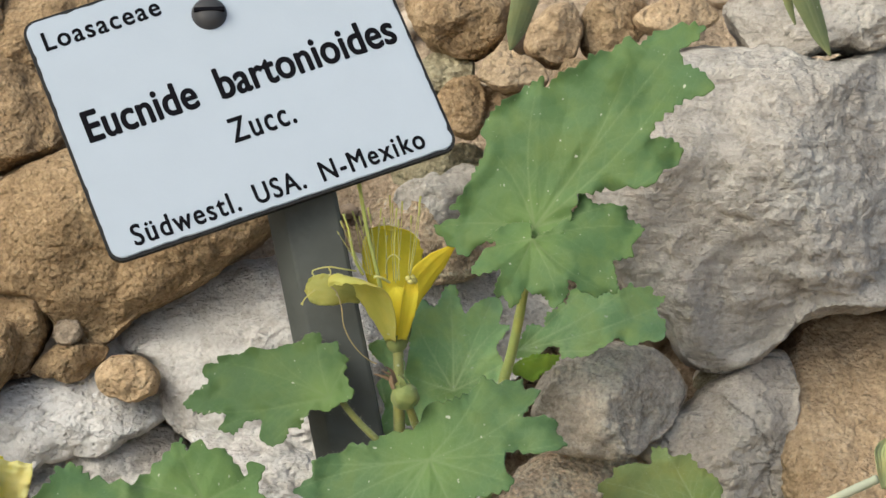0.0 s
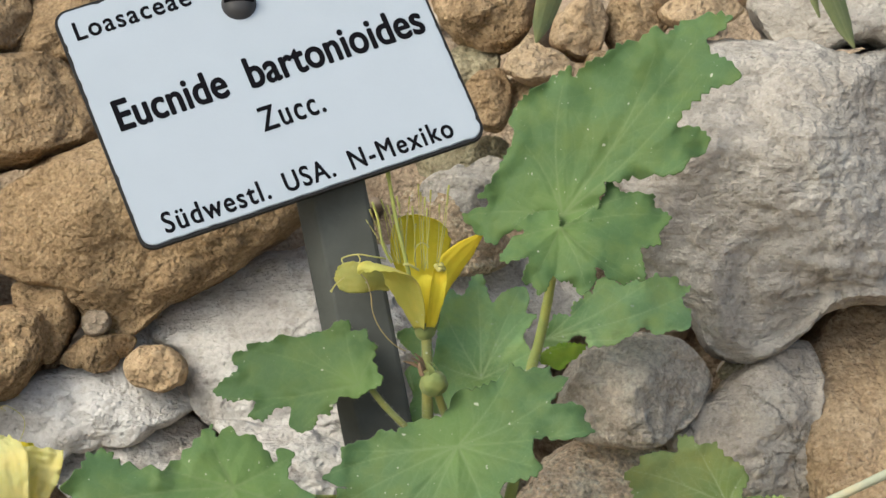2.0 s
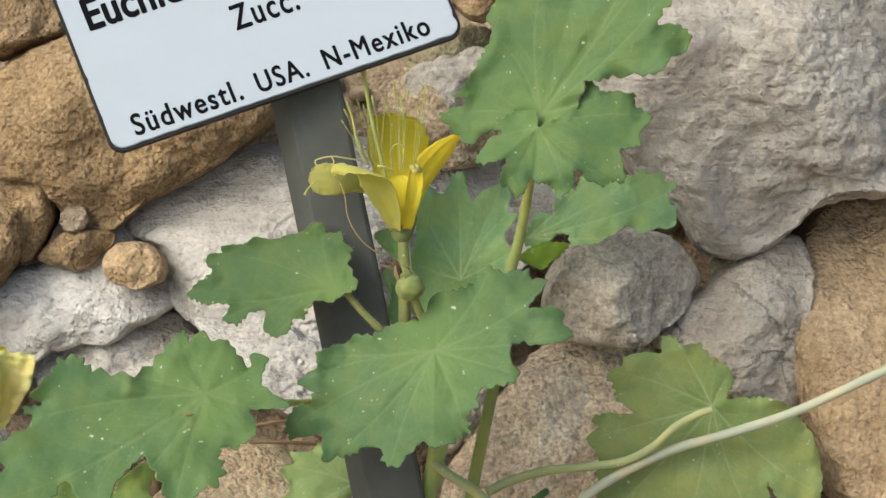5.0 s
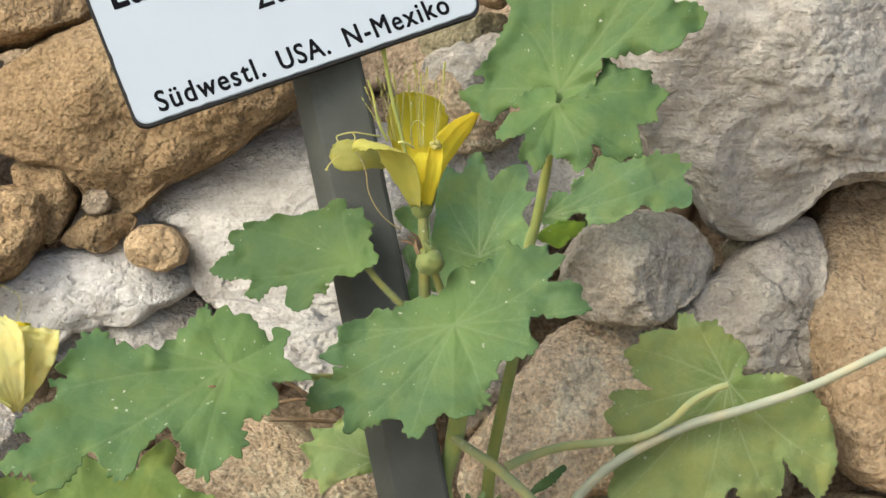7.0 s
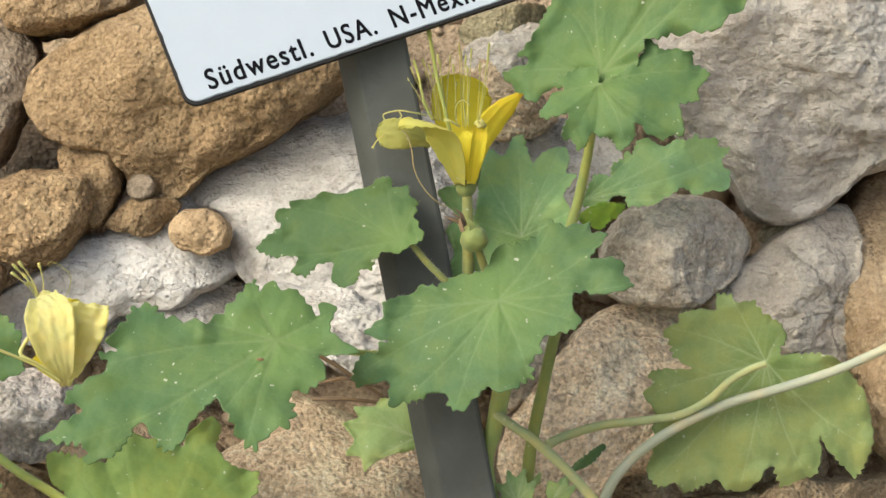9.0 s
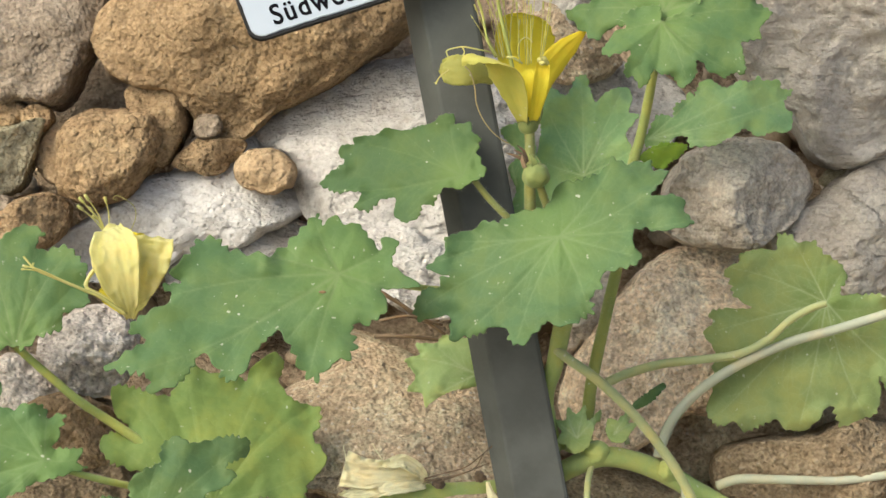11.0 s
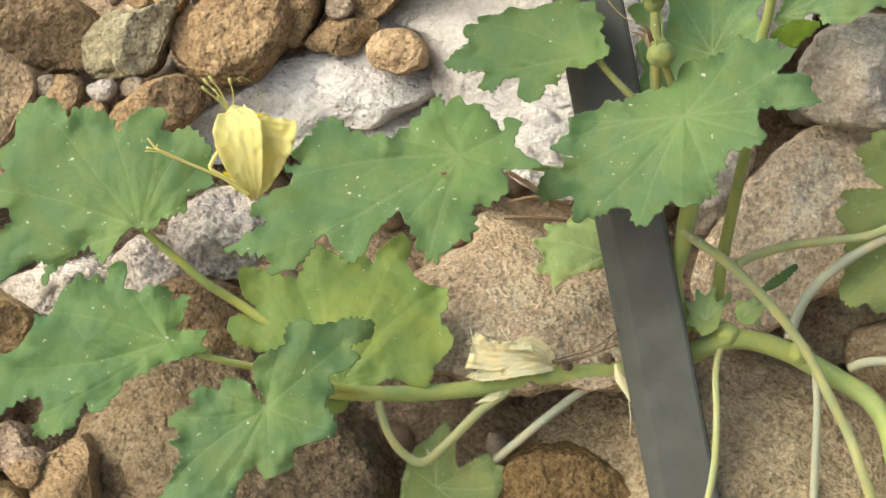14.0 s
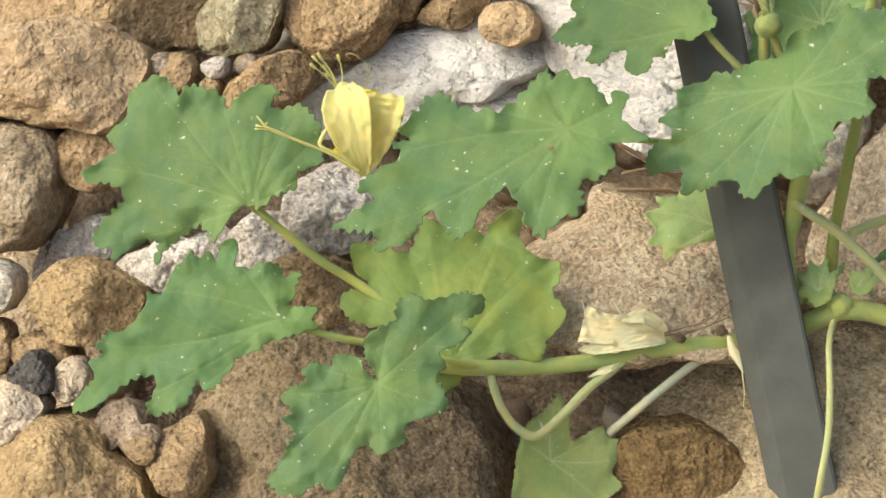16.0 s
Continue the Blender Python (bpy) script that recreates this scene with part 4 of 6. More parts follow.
# ---- plant label ----
def build_label():
    thing = new("plant_label")
    thing.matrix_world = Matrix.Translation(bank(10, -175, 24))
    inv = thing.matrix_world.inverted()
    # plate: corner, direction of its width and height
    tl, bl, br = (Vector(q) for q in ((-107.8, 100.3, 3.0), (-77.5, 32.1, -21.0), (18.9, 66.0, -1.0)))
    wide, high = br - bl, bl - tl
    width, height = wide.length, high.length
    ex = wide.normalized()
    corner = bl + wide * 0.5 - high * 0.5
    fx = Vector((ex.x, ex.y, -ex.z))
    fy0 = Vector((-high.x, -high.y, high.z))
    fz = fx.cross(fy0).normalized()
    fy = fz.cross(fx)
    m = BANK @ Matrix.Translation(Vector((corner.x, corner.y, -corner.z)) / 1000) @ Matrix((fx, fy, fz)).transposed().to_4x4()
    m = inv @ m
    W, H = width / 1000, height / 1000

    def slab(w, h, r, z0, z1, bevel, jag=0.0):
        bm = bmesh.new()
        ring = []
        rng = np.random.RandomState(3)
        for cx, cy, a0 in ((w / 2 - r, h / 2 - r, 0), (-w / 2 + r, h / 2 - r, 90), (-w / 2 + r, -h / 2 + r, 180), (w / 2 - r, -h / 2 + r, 270)):
            for k in range(9):
                a = radians(a0 + k * 90 / 8)
                ring.append((cx + r * math.cos(a), cy + r * math.sin(a)))
            if jag:
                nx, ny = {0: (-w / 2 + r, h / 2), 90: (-w / 2, -h / 2 + r), 180: (w / 2 - r, -h / 2), 270: (w / 2, h / 2 - r)}[a0]
                sx, sy = ring[-1]
                for k in range(1, 40):
                    off = -abs(rng.normal()) * jag if rng.rand() < 0.4 else 0.0
                    px, py = sx + (nx - sx) * k / 40, sy + (ny - sy) * k / 40
                    if a0 in (0, 180):
                        py += off * (1 if a0 == 0 else -1)
                    else:
                        px += off * (-1 if a0 == 90 else 1)
                    ring.append((px, py))
        vs = [bm.verts.new((x, y, z0)) for x, y in ring]
        f = bm.faces.new(vs)
        ext = bmesh.ops.extrude_face_region(bm, geom=[f])
        top = [g for g in ext["geom"] if isinstance(g, bmesh.types.BMVert)]
        for v in top:
            v.co.z = z1
        bmesh.ops.recalc_face_normals(bm, faces=bm.faces)
        if bevel:
            edges = [e for e in bm.edges if all(abs(v.co.z - z1) < 1e-7 for v in e.verts)]
            bmesh.ops.bevel(bm, geom=edges, offset=bevel, segments=2, affect="EDGES")
        return bm

    core = part("backing_plate", slab(W, H, 0.0042, -0.0016, 0.0, 0.0), EDGE, thing, "dark core of the plate showing at its edge")
    core.matrix_local = m
    face = part("white_face", slab(W - 0.0016, H - 0.0016, 0.0036, 0.0, 0.0005, 0.0002, 0.00022), PLATE, thing, "white enamelled face with chipped edges")
    face.matrix_local = m

    def words(body, u0, v0, long, cap, fat):
        """A line of engraved letters: start, length and height of the capitals; fat thickens the strokes."""
        cu = bpy.data.curves.new("lettering", "FONT")
        cu.body = body
        cu.size = 1.0
        cu.resolution_u = 6
        cu.space_character = 1.02 if fat > 0.0002 else 1.16
        tmp = new("lettering", cu)
        bpy.context.view_layer.update()
        me = bpy.data.meshes.new_from_object(tmp.evaluated_get(bpy.context.evaluated_depsgraph_get()))
        scene.collection.objects.unlink(tmp)
        bpy.data.objects.remove(tmp)
        co = np.array([v.co for v in me.vertices])
        kx, ky = (long - 2 * fat) / np.ptp(co[:, 0]), cap / 0.70
        polys = [tuple(p.vertices) for p in me.polygons]
        verts, faces = [], []
        for k in range(9):
            a = radians(k * 45)
            r = fat if k < 8 else 0.0
            base = len(verts)
            verts += [((x - co[:, 0].min()) * kx + fat + r * math.cos(a), y * ky + r * math.sin(a), 0.00056 + k * 4e-6) for x, y, _ in co]
            faces += [tuple(q + base for q in p) for p in polys]
        bpy.data.meshes.remove(me)
        ob = put_mesh("lettering", verts, faces, INK, thing, "black engraved line reading " + body, smooth=False)
        ob.matrix_local = m @ Matrix.Translation((u0, v0, 0))

    words('Loasaceae', -0.04766, 0.02860, 0.03493, 0.00587, 0.00018)
    words('Eucnide', -0.04566, -0.00234, 0.03337, 0.00963, 0.00033)
    words('bartonioides', -0.00601, -0.00238, 0.05406, 0.00972, 0.00033)
    words('Zucc.', -0.00749, -0.01634, 0.01918, 0.00759, 0.00018)
    words('Südwestl.', -0.04432, -0.03628, 0.03173, 0.00635, 0.00018)
    words('USA.', -0.00801, -0.03612, 0.01500, 0.00608, 0.00018)
    words('N-Mexiko', 0.01192, -0.03604, 0.03139, 0.00611, 0.00018)

    # screw head, domed, with a slot
    bm = bmesh.new()
    bmesh.ops.create_uvsphere(bm, u_segments=32, v_segments=16, radius=1)
    bmesh.ops.delete(bm, geom=[v for v in bm.verts if v.co.z < -0.01], context="VERTS")
    for v in bm.verts:
        k = math.hypot(v.co.x, v.co.y)
        v.co = (v.co.x * 0.0051, v.co.y * 0.0051, 0.0005 + 0.0032 * (1 - k ** 3.5) ** 0.8 if k < 1 else 0.0005)
    for f in bm.faces:
        f.smooth = True
    screw = part("screw", bm, SCREW, thing, "dark slotted round-head screw")
    screw.matrix_local = m @ Matrix.Translation((-0.00013, 0.02416, 0)) @ pose(0, 0, 0, 0, 0, -18)
    # the slot is not cut: a solid black bar gives its shade
    bm = bmesh.new()
    bmesh.ops.create_cube(bm, size=1)
    for v in bm.verts:
        v.co = (v.co.x * 0.0088, v.co.y * 0.0011, 0.0033 + v.co.z * 0.0012)
    slot = part("slot", bm, INK, screw, "black bar standing for the shaded slot")

    # strap behind the plate that carries the screw
    bm = bmesh.new()
    bmesh.ops.create_cube(bm, size=1)
    for v in bm.verts:
        v.co = (-0.006 + v.co.x * 0.018, -0.008 + v.co.y * (H - 0.018), -0.0026 + v.co.z * 0.0018)
    strap = part("strap", bm, METAL, thing, "grey metal strap behind the plate")
    strap.matrix_local = m

    # post: folded sheet metal, a face with two bent-back flanges
    top, foot = Vector((-27.2, 52.5, -1.8)), Vector((31.0, -240.0, 28.0))
    axis = (top - foot).normalized()
    side = Vector((1, 0, 0.02))
    side = (side - axis * side.dot(axis)).normalized()
    back = axis.cross(side)
    if back.z < 0:
        back = -back
    half = 10.3
    prof = [(-half, 9.0), (-half + 0.3, 7.4), (-half + 5.0, 0.25), (-half + 5.8, 0.0), (half - 1.0, 0.0), (half - 0.2, 0.5), (half, 1.4), (half, 5.2), (half - 1.4, 5.2), (half - 1.4, 1.6), (-half + 5.8, 1.6), (-half + 1.4, 9.0)]
    verts, faces = [], []
    rows = 24
    for i in range(rows + 1):
        q = foot + (top - foot) * i / rows
        for a, b in prof:
            wob = 0.12 * noise.noise(Vector((a * 0.2, b, i * 0.7)))
            s = q + side * (a + wob) + back * b
            verts.append(inv @ bank(s.x, s.y, s.z))
    n = len(prof)
    for i in range(rows):
        for k in range(n):
            faces.append((i * n + k, i * n + (k + 1) % n, (i + 1) * n + (k + 1) % n, (i + 1) * n + k))
    faces.append(tuple(range(n))[::-1])
    faces.append(tuple(range(rows * n, rows * n + n)))
    put_mesh("post", verts, faces, METAL, thing, "dull grey folded metal post with scratches", smooth=False)
    return tagged(thing, "white botanical plant label on a leaning grey metal post", "plant label")


build_label()

# ---- the flowering plant ----
plant = new("flowering_plant")
plant.matrix_world = Matrix.Translation(bank(76, -150, 45))
tagged(plant, "yellow flowering plant with broad lobed green leaves among stones", "plant")
TO_PLANT = plant.matrix_world.inverted()


def own(u, v, d):
    return TO_PLANT @ bank(u, v, d)


HAIRS = []


def hair(root, way, long):
    HAIRS.append((np.array(root, float), np.array(way, float), long))


def leaf(at, face, lobes, veins, material, curl, label, pleat=0.10, parent=None):
    """A lobed leaf: outline as (angle, reach) about the stalk's end, veins likewise; face tilts it into the bank."""
    count["leaf"] = count.get("leaf", 0) + 1
    rng = np.random.RandomState(40 + count["leaf"])
    ang, reach = np.array(lobes, float).T
    out = np.c_[reach * np.cos(np.radians(ang)), reach * np.sin(np.radians(ang))]
    size = float(np.ptp(out, axis=0).max())
    # rounded teeth and sharp notches: a loose curve through the outline
    p0, p2, p3 = np.roll(out, 1, 0), np.roll(out, -1, 0), np.roll(out, -2, 0)
    curve = []
    for k in range(8):
        t = k / 8
        m1, m2 = 0.36 * (p2 - p0), 0.36 * (p3 - out)
        curve.append((2 * t ** 3 - 3 * t ** 2 + 1) * out + (t ** 3 - 2 * t ** 2 + t) * m1 + (3 * t ** 2 - 2 * t ** 3) * p2 + (t ** 3 - t ** 2) * m2)
    out = np.stack(curve, 1).reshape(-1, 2)
    seg = np.hypot(*(np.roll(out, -1, 0) - out).T)
    run = np.r_[0, np.cumsum(seg)]
    total = run[-1]
    n_edge = int(min(640, max(60, total / 0.45)))
    at_run = np.linspace(0, total, n_edge, endpoint=False)
    loop = np.vstack([out, out[:1]])
    out = np.c_[np.interp(at_run, run, loop[:, 0]), np.interp(at_run, run, loop[:, 1])]
    tang = np.roll(out, -1, 0) - np.roll(out, 1, 0)
    nrm = np.c_[tang[:, 1], -tang[:, 0]] / (np.hypot(*tang.T)[:, None] + 1e-9)
    area = np.sum(out[:, 0] * np.roll(out[:, 1], -1) - np.roll(out[:, 0], -1) * out[:, 1])
    nrm *= 1 if area > 0 else -1
    # small uneven teeth
    tooth = max(1.5, 0.046 * size)
    lane = np.c_[at_run / (2.5 * tooth), np.full(n_edge, count["leaf"] * 5.1), np.zeros(n_edge)]
    phase = at_run / tooth + 1.3 * waves(lane)
    big = np.clip(0.55 + 0.9 * waves(lane * 0.6, 30.0), 0.1, 1.0)
    out = out + nrm * (((1 - np.abs(2 * (phase % 1.0) - 1)) ** 0.8 - 0.52) * 0.52 * tooth * big)[:, None]
    step = max(0.38, size / 185)
    lo, hi = out.min(0), out.max(0)
    gx, gy = np.meshgrid(np.arange(lo[0], hi[0], step), np.arange(lo[1], hi[1], step))
    gx = gx + (np.arange(gx.shape[0]) % 2 * step / 2)[:, None]
    grid = np.c_[gx.ravel(), gy.ravel()] + rng.uniform(-0.12, 0.12, (gx.size, 2)) * step
    # keep the grid points inside the outline, clear of its edge
    inside = np.zeros(len(grid), bool)
    q = np.roll(out, -1, 0)
    near = np.full(len(grid), 1e9)
    for (x1, y1), (x2, y2) in zip(out, q):
        cond = (y1 > grid[:, 1]) != (y2 > grid[:, 1])
        with np.errstate(divide="ignore", invalid="ignore"):
            xi = (x2 - x1) * (grid[:, 1] - y1) / (y2 - y1 + 1e-12) + x1
        inside ^= cond & (grid[:, 0] < xi)
        e = np.array([x2 - x1, y2 - y1])
        t = np.clip(((grid - (x1, y1)) @ e) / (e @ e + 1e-9), 0, 1)
        near = np.minimum(near, np.hypot(*(grid - (x1, y1) - t[:, None] * e).T))
    grid = grid[inside & (near > 0.45 * step)]
    n = len(out)
    pts = [Vector(p) for p in out] + [Vector(p) for p in grid]
    edges = [(i, (i + 1) % n) for i in range(n)]
    vs, _, tris, *_ = geometry.delaunay_2d_cdt(pts, edges, [], 1, 1e-5)
    V = np.array([tuple(p) for p in vs])
    r = np.hypot(V[:, 0], V[:, 1])
    # veins: main ribs to the lobes with side ribs
    ribs = []

    def rib(x, y, deg, long, bend, weight):
        dx, dy = math.cos(radians(deg)), math.sin(radians(deg))
        line = []
        for k in range(7):
            t = k / 6
            s = bend * long * math.sin(math.pi * t * 0.8)
            line.append((x + dx * long * t - dy * s, y + dy * long * t + dx * s))
        for k in range(6):
            ribs.append((*line[k], *line[k + 1], weight * (1 - 0.5 * k / 6), k / 6))
        return line

    for deg, long in veins:
        line = rib(0.0, 0.0, deg, long * 0.95, rng.uniform(-0.09, 0.09), 1.0)
        for k in (1, 2, 3, 5):
            for sgn in (-1, 1):
                x1, y1 = line[k]
                x0, y0 = line[k - 1]
                mixk = rng.uniform(0.0, 0.9)
                rib(x0 + (x1 - x0) * mixk, y0 + (y1 - y0) * mixk, deg + sgn * rng.uniform(36, 46), long * 0.42 * (1.1 - k / 6) * rng.uniform(0.8, 1.15), -0.10 * sgn, 0.42)
    vein = np.zeros(len(V))
    dip = np.zeros(len(V))
    for x1, y1, x2, y2, wgt, t0 in ribs:
        e = np.array([x2 - x1, y2 - y1])
        t = np.clip(((V - (x1, y1)) @ e) / (e @ e + 1e-9), 0, 1)
        dist = np.hypot(*(V - (x1, y1) - t[:, None] * e).T)
        wid = (0.30 - 0.14 * t0) * (0.6 + 0.4 * wgt) * max(0.85, size / 70)
        vein = np.maximum(vein, wgt * np.exp(-(dist / wid) ** 2))
        dip = np.maximum(dip, wgt * np.exp(-(dist / (3.0 * wid + 0.4)) ** 2) * (1 - 0.6 * t0))
    sd = rng.uniform(0, 90)
    flat = np.c_[V, np.zeros(len(V))]
    wave = waves(flat / (0.24 * size), sd)
    fine = waves(flat / (0.05 * size), sd + 5)
    far = r / (0.6 * size)
    h = 0.34 * dip * size / 70 + curl * far ** 2 * 1.3 + 0.050 * size * wave * np.minimum(far, 1.0) ** 1.3 + 0.0035 * size * fine
    # the two halves stand a little folded along the longest rib
    deg = max(veins, key=lambda q: q[1])[0]
    off_rib = np.abs(V[:, 1] * math.cos(radians(deg)) - V[:, 0] * math.sin(radians(deg)))
    h = h + rng.uniform(-0.09, -0.02) * (np.sqrt(off_rib ** 2 + 4.0) - 2.0)
    # each sector between two ribs is pleated up or down on its own
    heads = sorted(q[0] % 360 for q in veins)
    if len(heads) > 1:
        th = np.degrees(np.arctan2(V[:, 1], V[:, 0])) % 360
        for k, a0 in enumerate(heads):
            gap = (heads[(k + 1) % len(heads)] - a0) % 360
            u = ((th - a0) % 360) / max(gap, 1.0)
            amp = pleat * rng.choice([-1.0, 0.35, -0.6, 0.8]) * rng.uniform(0.5, 1.0) * min(1.0, gap / 45)
            h = h + np.where(u < 1, amp * r * np.minimum(u, 1 - u) * 2 * (1 - 0.35 * np.minimum(far, 1.4)), 0.0)
    # tips of the lobes bend on their own
    rim_gap = np.full(len(V), 1e9)
    for (x1, y1), (x2, y2) in zip(out[::3], np.roll(out[::3], -1, 0)):
        e = np.array([x2 - x1, y2 - y1])
        t = np.clip(((V - (x1, y1)) @ e) / (e @ e + 1e-9), 0, 1)
        rim_gap = np.minimum(rim_gap, np.hypot(*(V - (x1, y1) - t[:, None] * e).T))
    rim_near = np.clip(1 - rim_gap / (0.10 * size), 0, 1)
    tips = waves(flat / (0.11 * size), sd + 11)
    h = h + 0.055 * size * tips * rim_near ** 1.5
    D3 = face[0] * V[:, 0] + face[1] * V[:, 1] + h
    # short pale hairs along the rim
    tang = np.roll(out, -1, 0) - np.roll(out, 1, 0)
    nrm = np.c_[tang[:, 1], -tang[:, 0]] / (np.hypot(*tang.T)[:, None] + 1e-9) * (1 if area > 0 else -1)
    for k in range(0, n, 2):
        near_v = int(np.argmin(np.abs(V[:n + 40] - out[k]).sum(1)))
        hair((at[0] + out[k, 0], at[1] + out[k, 1], at[2] + D3[near_v] + 0.2), (nrm[k, 0] + rng.normal(0, 0.35), nrm[k, 1] + rng.normal(0, 0.35), rng.normal(0, 0.4)), rng.uniform(0.35, 0.85))
    front = [own(at[0] + p[0], at[1] + p[1], at[2] + dd) for p, dd in zip(V, D3)]
    rear = [own(at[0] + p[0], at[1] + p[1], at[2] + dd + 0.45) for p, dd in zip(V, D3)]
    k = len(V)
    faces = [tuple(f) for f in tris] + [tuple(i + k for i in reversed(f)) for f in tris]
    seen = {}
    for f in tris:
        for i, j in zip(f, (*f[1:], f[0])):
            seen[(i, j)] = True
    faces += [(j, i, i + k, j + k) for i, j in seen if (j, i) not in seen]
    ob = put_mesh("leaf" if parent is None else "lobe", front + rear, faces, material, parent or plant, label)
    at_v = ob.data.attributes.new("vein", "FLOAT", "POINT")
    at_v.data.foreach_set("value", np.r_[vein, vein].astype(np.float32))
    young = np.exp(-(r / (0.16 * size)) ** 2)
    at_h = ob.data.attributes.new("heart", "FLOAT", "POINT")
    at_h.data.foreach_set("value", np.r_[young, young].astype(np.float32))
    return ob


def tube(name, points, r0, r1, material, parent, label="", sides=12, steps=8, lumpy=0.06, tip=1.0):
    P = spline([tuple(p) for p in points], steps)
    verts, faces = [], []
    prev = None
    n = len(P)
    for i, p in enumerate(P):
        tan = Vector(P[min(i + 1, n - 1)] - P[max(i - 1, 0)]).normalized()
        ref = Vector((0, 0, 1)) if prev is None else prev
        a = ref - tan * ref.dot(tan)
        if a.length < 1e-4:
            a = Vector((1, 0, 0)) - tan * tan.x
        a.normalize()
        prev = a
        b = tan.cross(a)
        r = (r0 + (r1 - r0) * i / (n - 1)) * (tip if i >= n - 3 else 1.0)
        for k in range(sides):
            w = 2 * math.pi * k / sides
            rr = r * (1 + lumpy * noise.noise(Vector((i * 0.35, k * 0.8, r0 * 7))))
            q = Vector(p) + (a * math.cos(w) + b * math.sin(w)) * rr
            verts.append(own(*q))
    for i in range(n - 1):
        for k in range(sides):
            faces.append((i * sides + k, i * sides + (k + 1) % sides, (i + 1) * sides + (k + 1) % sides, (i + 1) * sides + k))
    faces.append(tuple(range(sides))[::-1])
    faces.append(tuple(range((n - 1) * sides, n * sides)))
    return put_mesh(name, verts, faces, material, parent, label)


def stem(name, points, r0, r1, material, label):
    line = spline([tuple(p) for p in points], 8)
    rng = np.random.RandomState(len(HAIRS) % 9973)
    for k in range(int(14 * len(line))):
        i = rng.randint(0, len(line) - 1)
        q = line[i] + (line[i + 1] - line[i]) * rng.rand()
        tan = (line[i + 1] - line[i]) / (np.linalg.norm(line[i + 1] - line[i]) + 1e-9)
        w = rng.normal(size=3)
        w -= tan * (w @ tan)
        w /= np.linalg.norm(w) + 1e-9
        r = r0 + (r1 - r0) * i / (len(line) - 1)
        hair(q + w * r * 0.97, w + tan * rng.normal(0, 0.3), rng.uniform(0.4, 1.0))
    return tube(name, points, r0, r1, material, plant, label)


LOBED = leaf((39.4, 43.0, -8.0), (-0.38, 0.12), [(180.5, 28.3), (175.7, 24.8), (169.5, 20.6), (166.3, 24.3), (152.6, 22.5), (120.4, 26.6), (118.8, 31.3), (109.1, 35.4), (99.5, 38.1), (87.2, 42.7), (84.8, 40.3), (80.4, 44.7), (75.1, 47.5), (72.0, 51.3), (66.4, 55.2), (63.7, 60.5), (60.4, 59.4), (58.2, 65.4), (53.7, 71.2), (50.0, 73.5), (49.2, 69.4), (50.6, 63.9), (48.0, 62.1), (42.8, 63.5), (38.2, 63.0), (37.8, 59.8), (40.2, 54.9), (40.6, 51.2), (40.5, 44.0), (37.6, 40.8), (33.7, 44.8), (28.4, 46.3), (23.2, 43.7), (23.8, 38.9), (19.5, 33.6), (27.7, 22.7), (31.1, 17.7), (37.0, 15.8), (22.3, 11.6), (335.0, 7.2), (281.6, 6.8), (224.5, 8.4), (199.5, 12.7), (197.5, 16.6), (201.8, 18.6), (201.9, 21.8)],
     [(181, 27.2), (120, 24.0), (87, 39.1), (63, 55.7), (52, 65.8), (48, 57.7), (27, 41.7)], LEAF, 2.0, 'broad lobed green leaf with toothed edges')
leaf((38.5, 39.5, -13.0), (-0.12, 0.45), [(88.9, 0.2), (93.4, 4.1), (133.5, 6.6), (157.5, 9.1), (175.0, 12.1), (189.0, 10.0), (191.5, 13.5), (200.0, 16.0), (206.7, 19.3), (214.0, 18.4), (224.5, 12.4), (230.5, 16.3), (236.4, 19.3), (244.1, 18.1), (251.8, 20.3), (257.8, 18.2), (260.4, 14.0), (267.2, 15.4), (279.2, 15.9), (287.4, 20.3), (302.4, 18.3), (308.8, 15.3), (313.9, 16.5), (311.3, 19.8), (315.4, 21.3), (316.2, 23.9), (323.7, 25.2), (327.3, 28.1), (335.1, 25.6), (343.6, 23.4), (347.3, 25.6), (350.3, 28.7), (356.0, 27.9), (5.3, 31.7), (13.4, 27.6), (19.0, 28.6), (21.6, 25.9), (24.6, 24.4), (29.1, 20.6), (35.6, 20.0), (44.7, 19.2), (35.1, 15.2), (27.3, 6.7), (28.4, 2.3)],
     [(198, 15.9), (240, 17.0), (290, 18.8), (325, 24.3), (4, 30.5), (20, 25.2)], LEAF, 1.5, 'overlapping lower lobes folded forward', 0.16, LOBED)
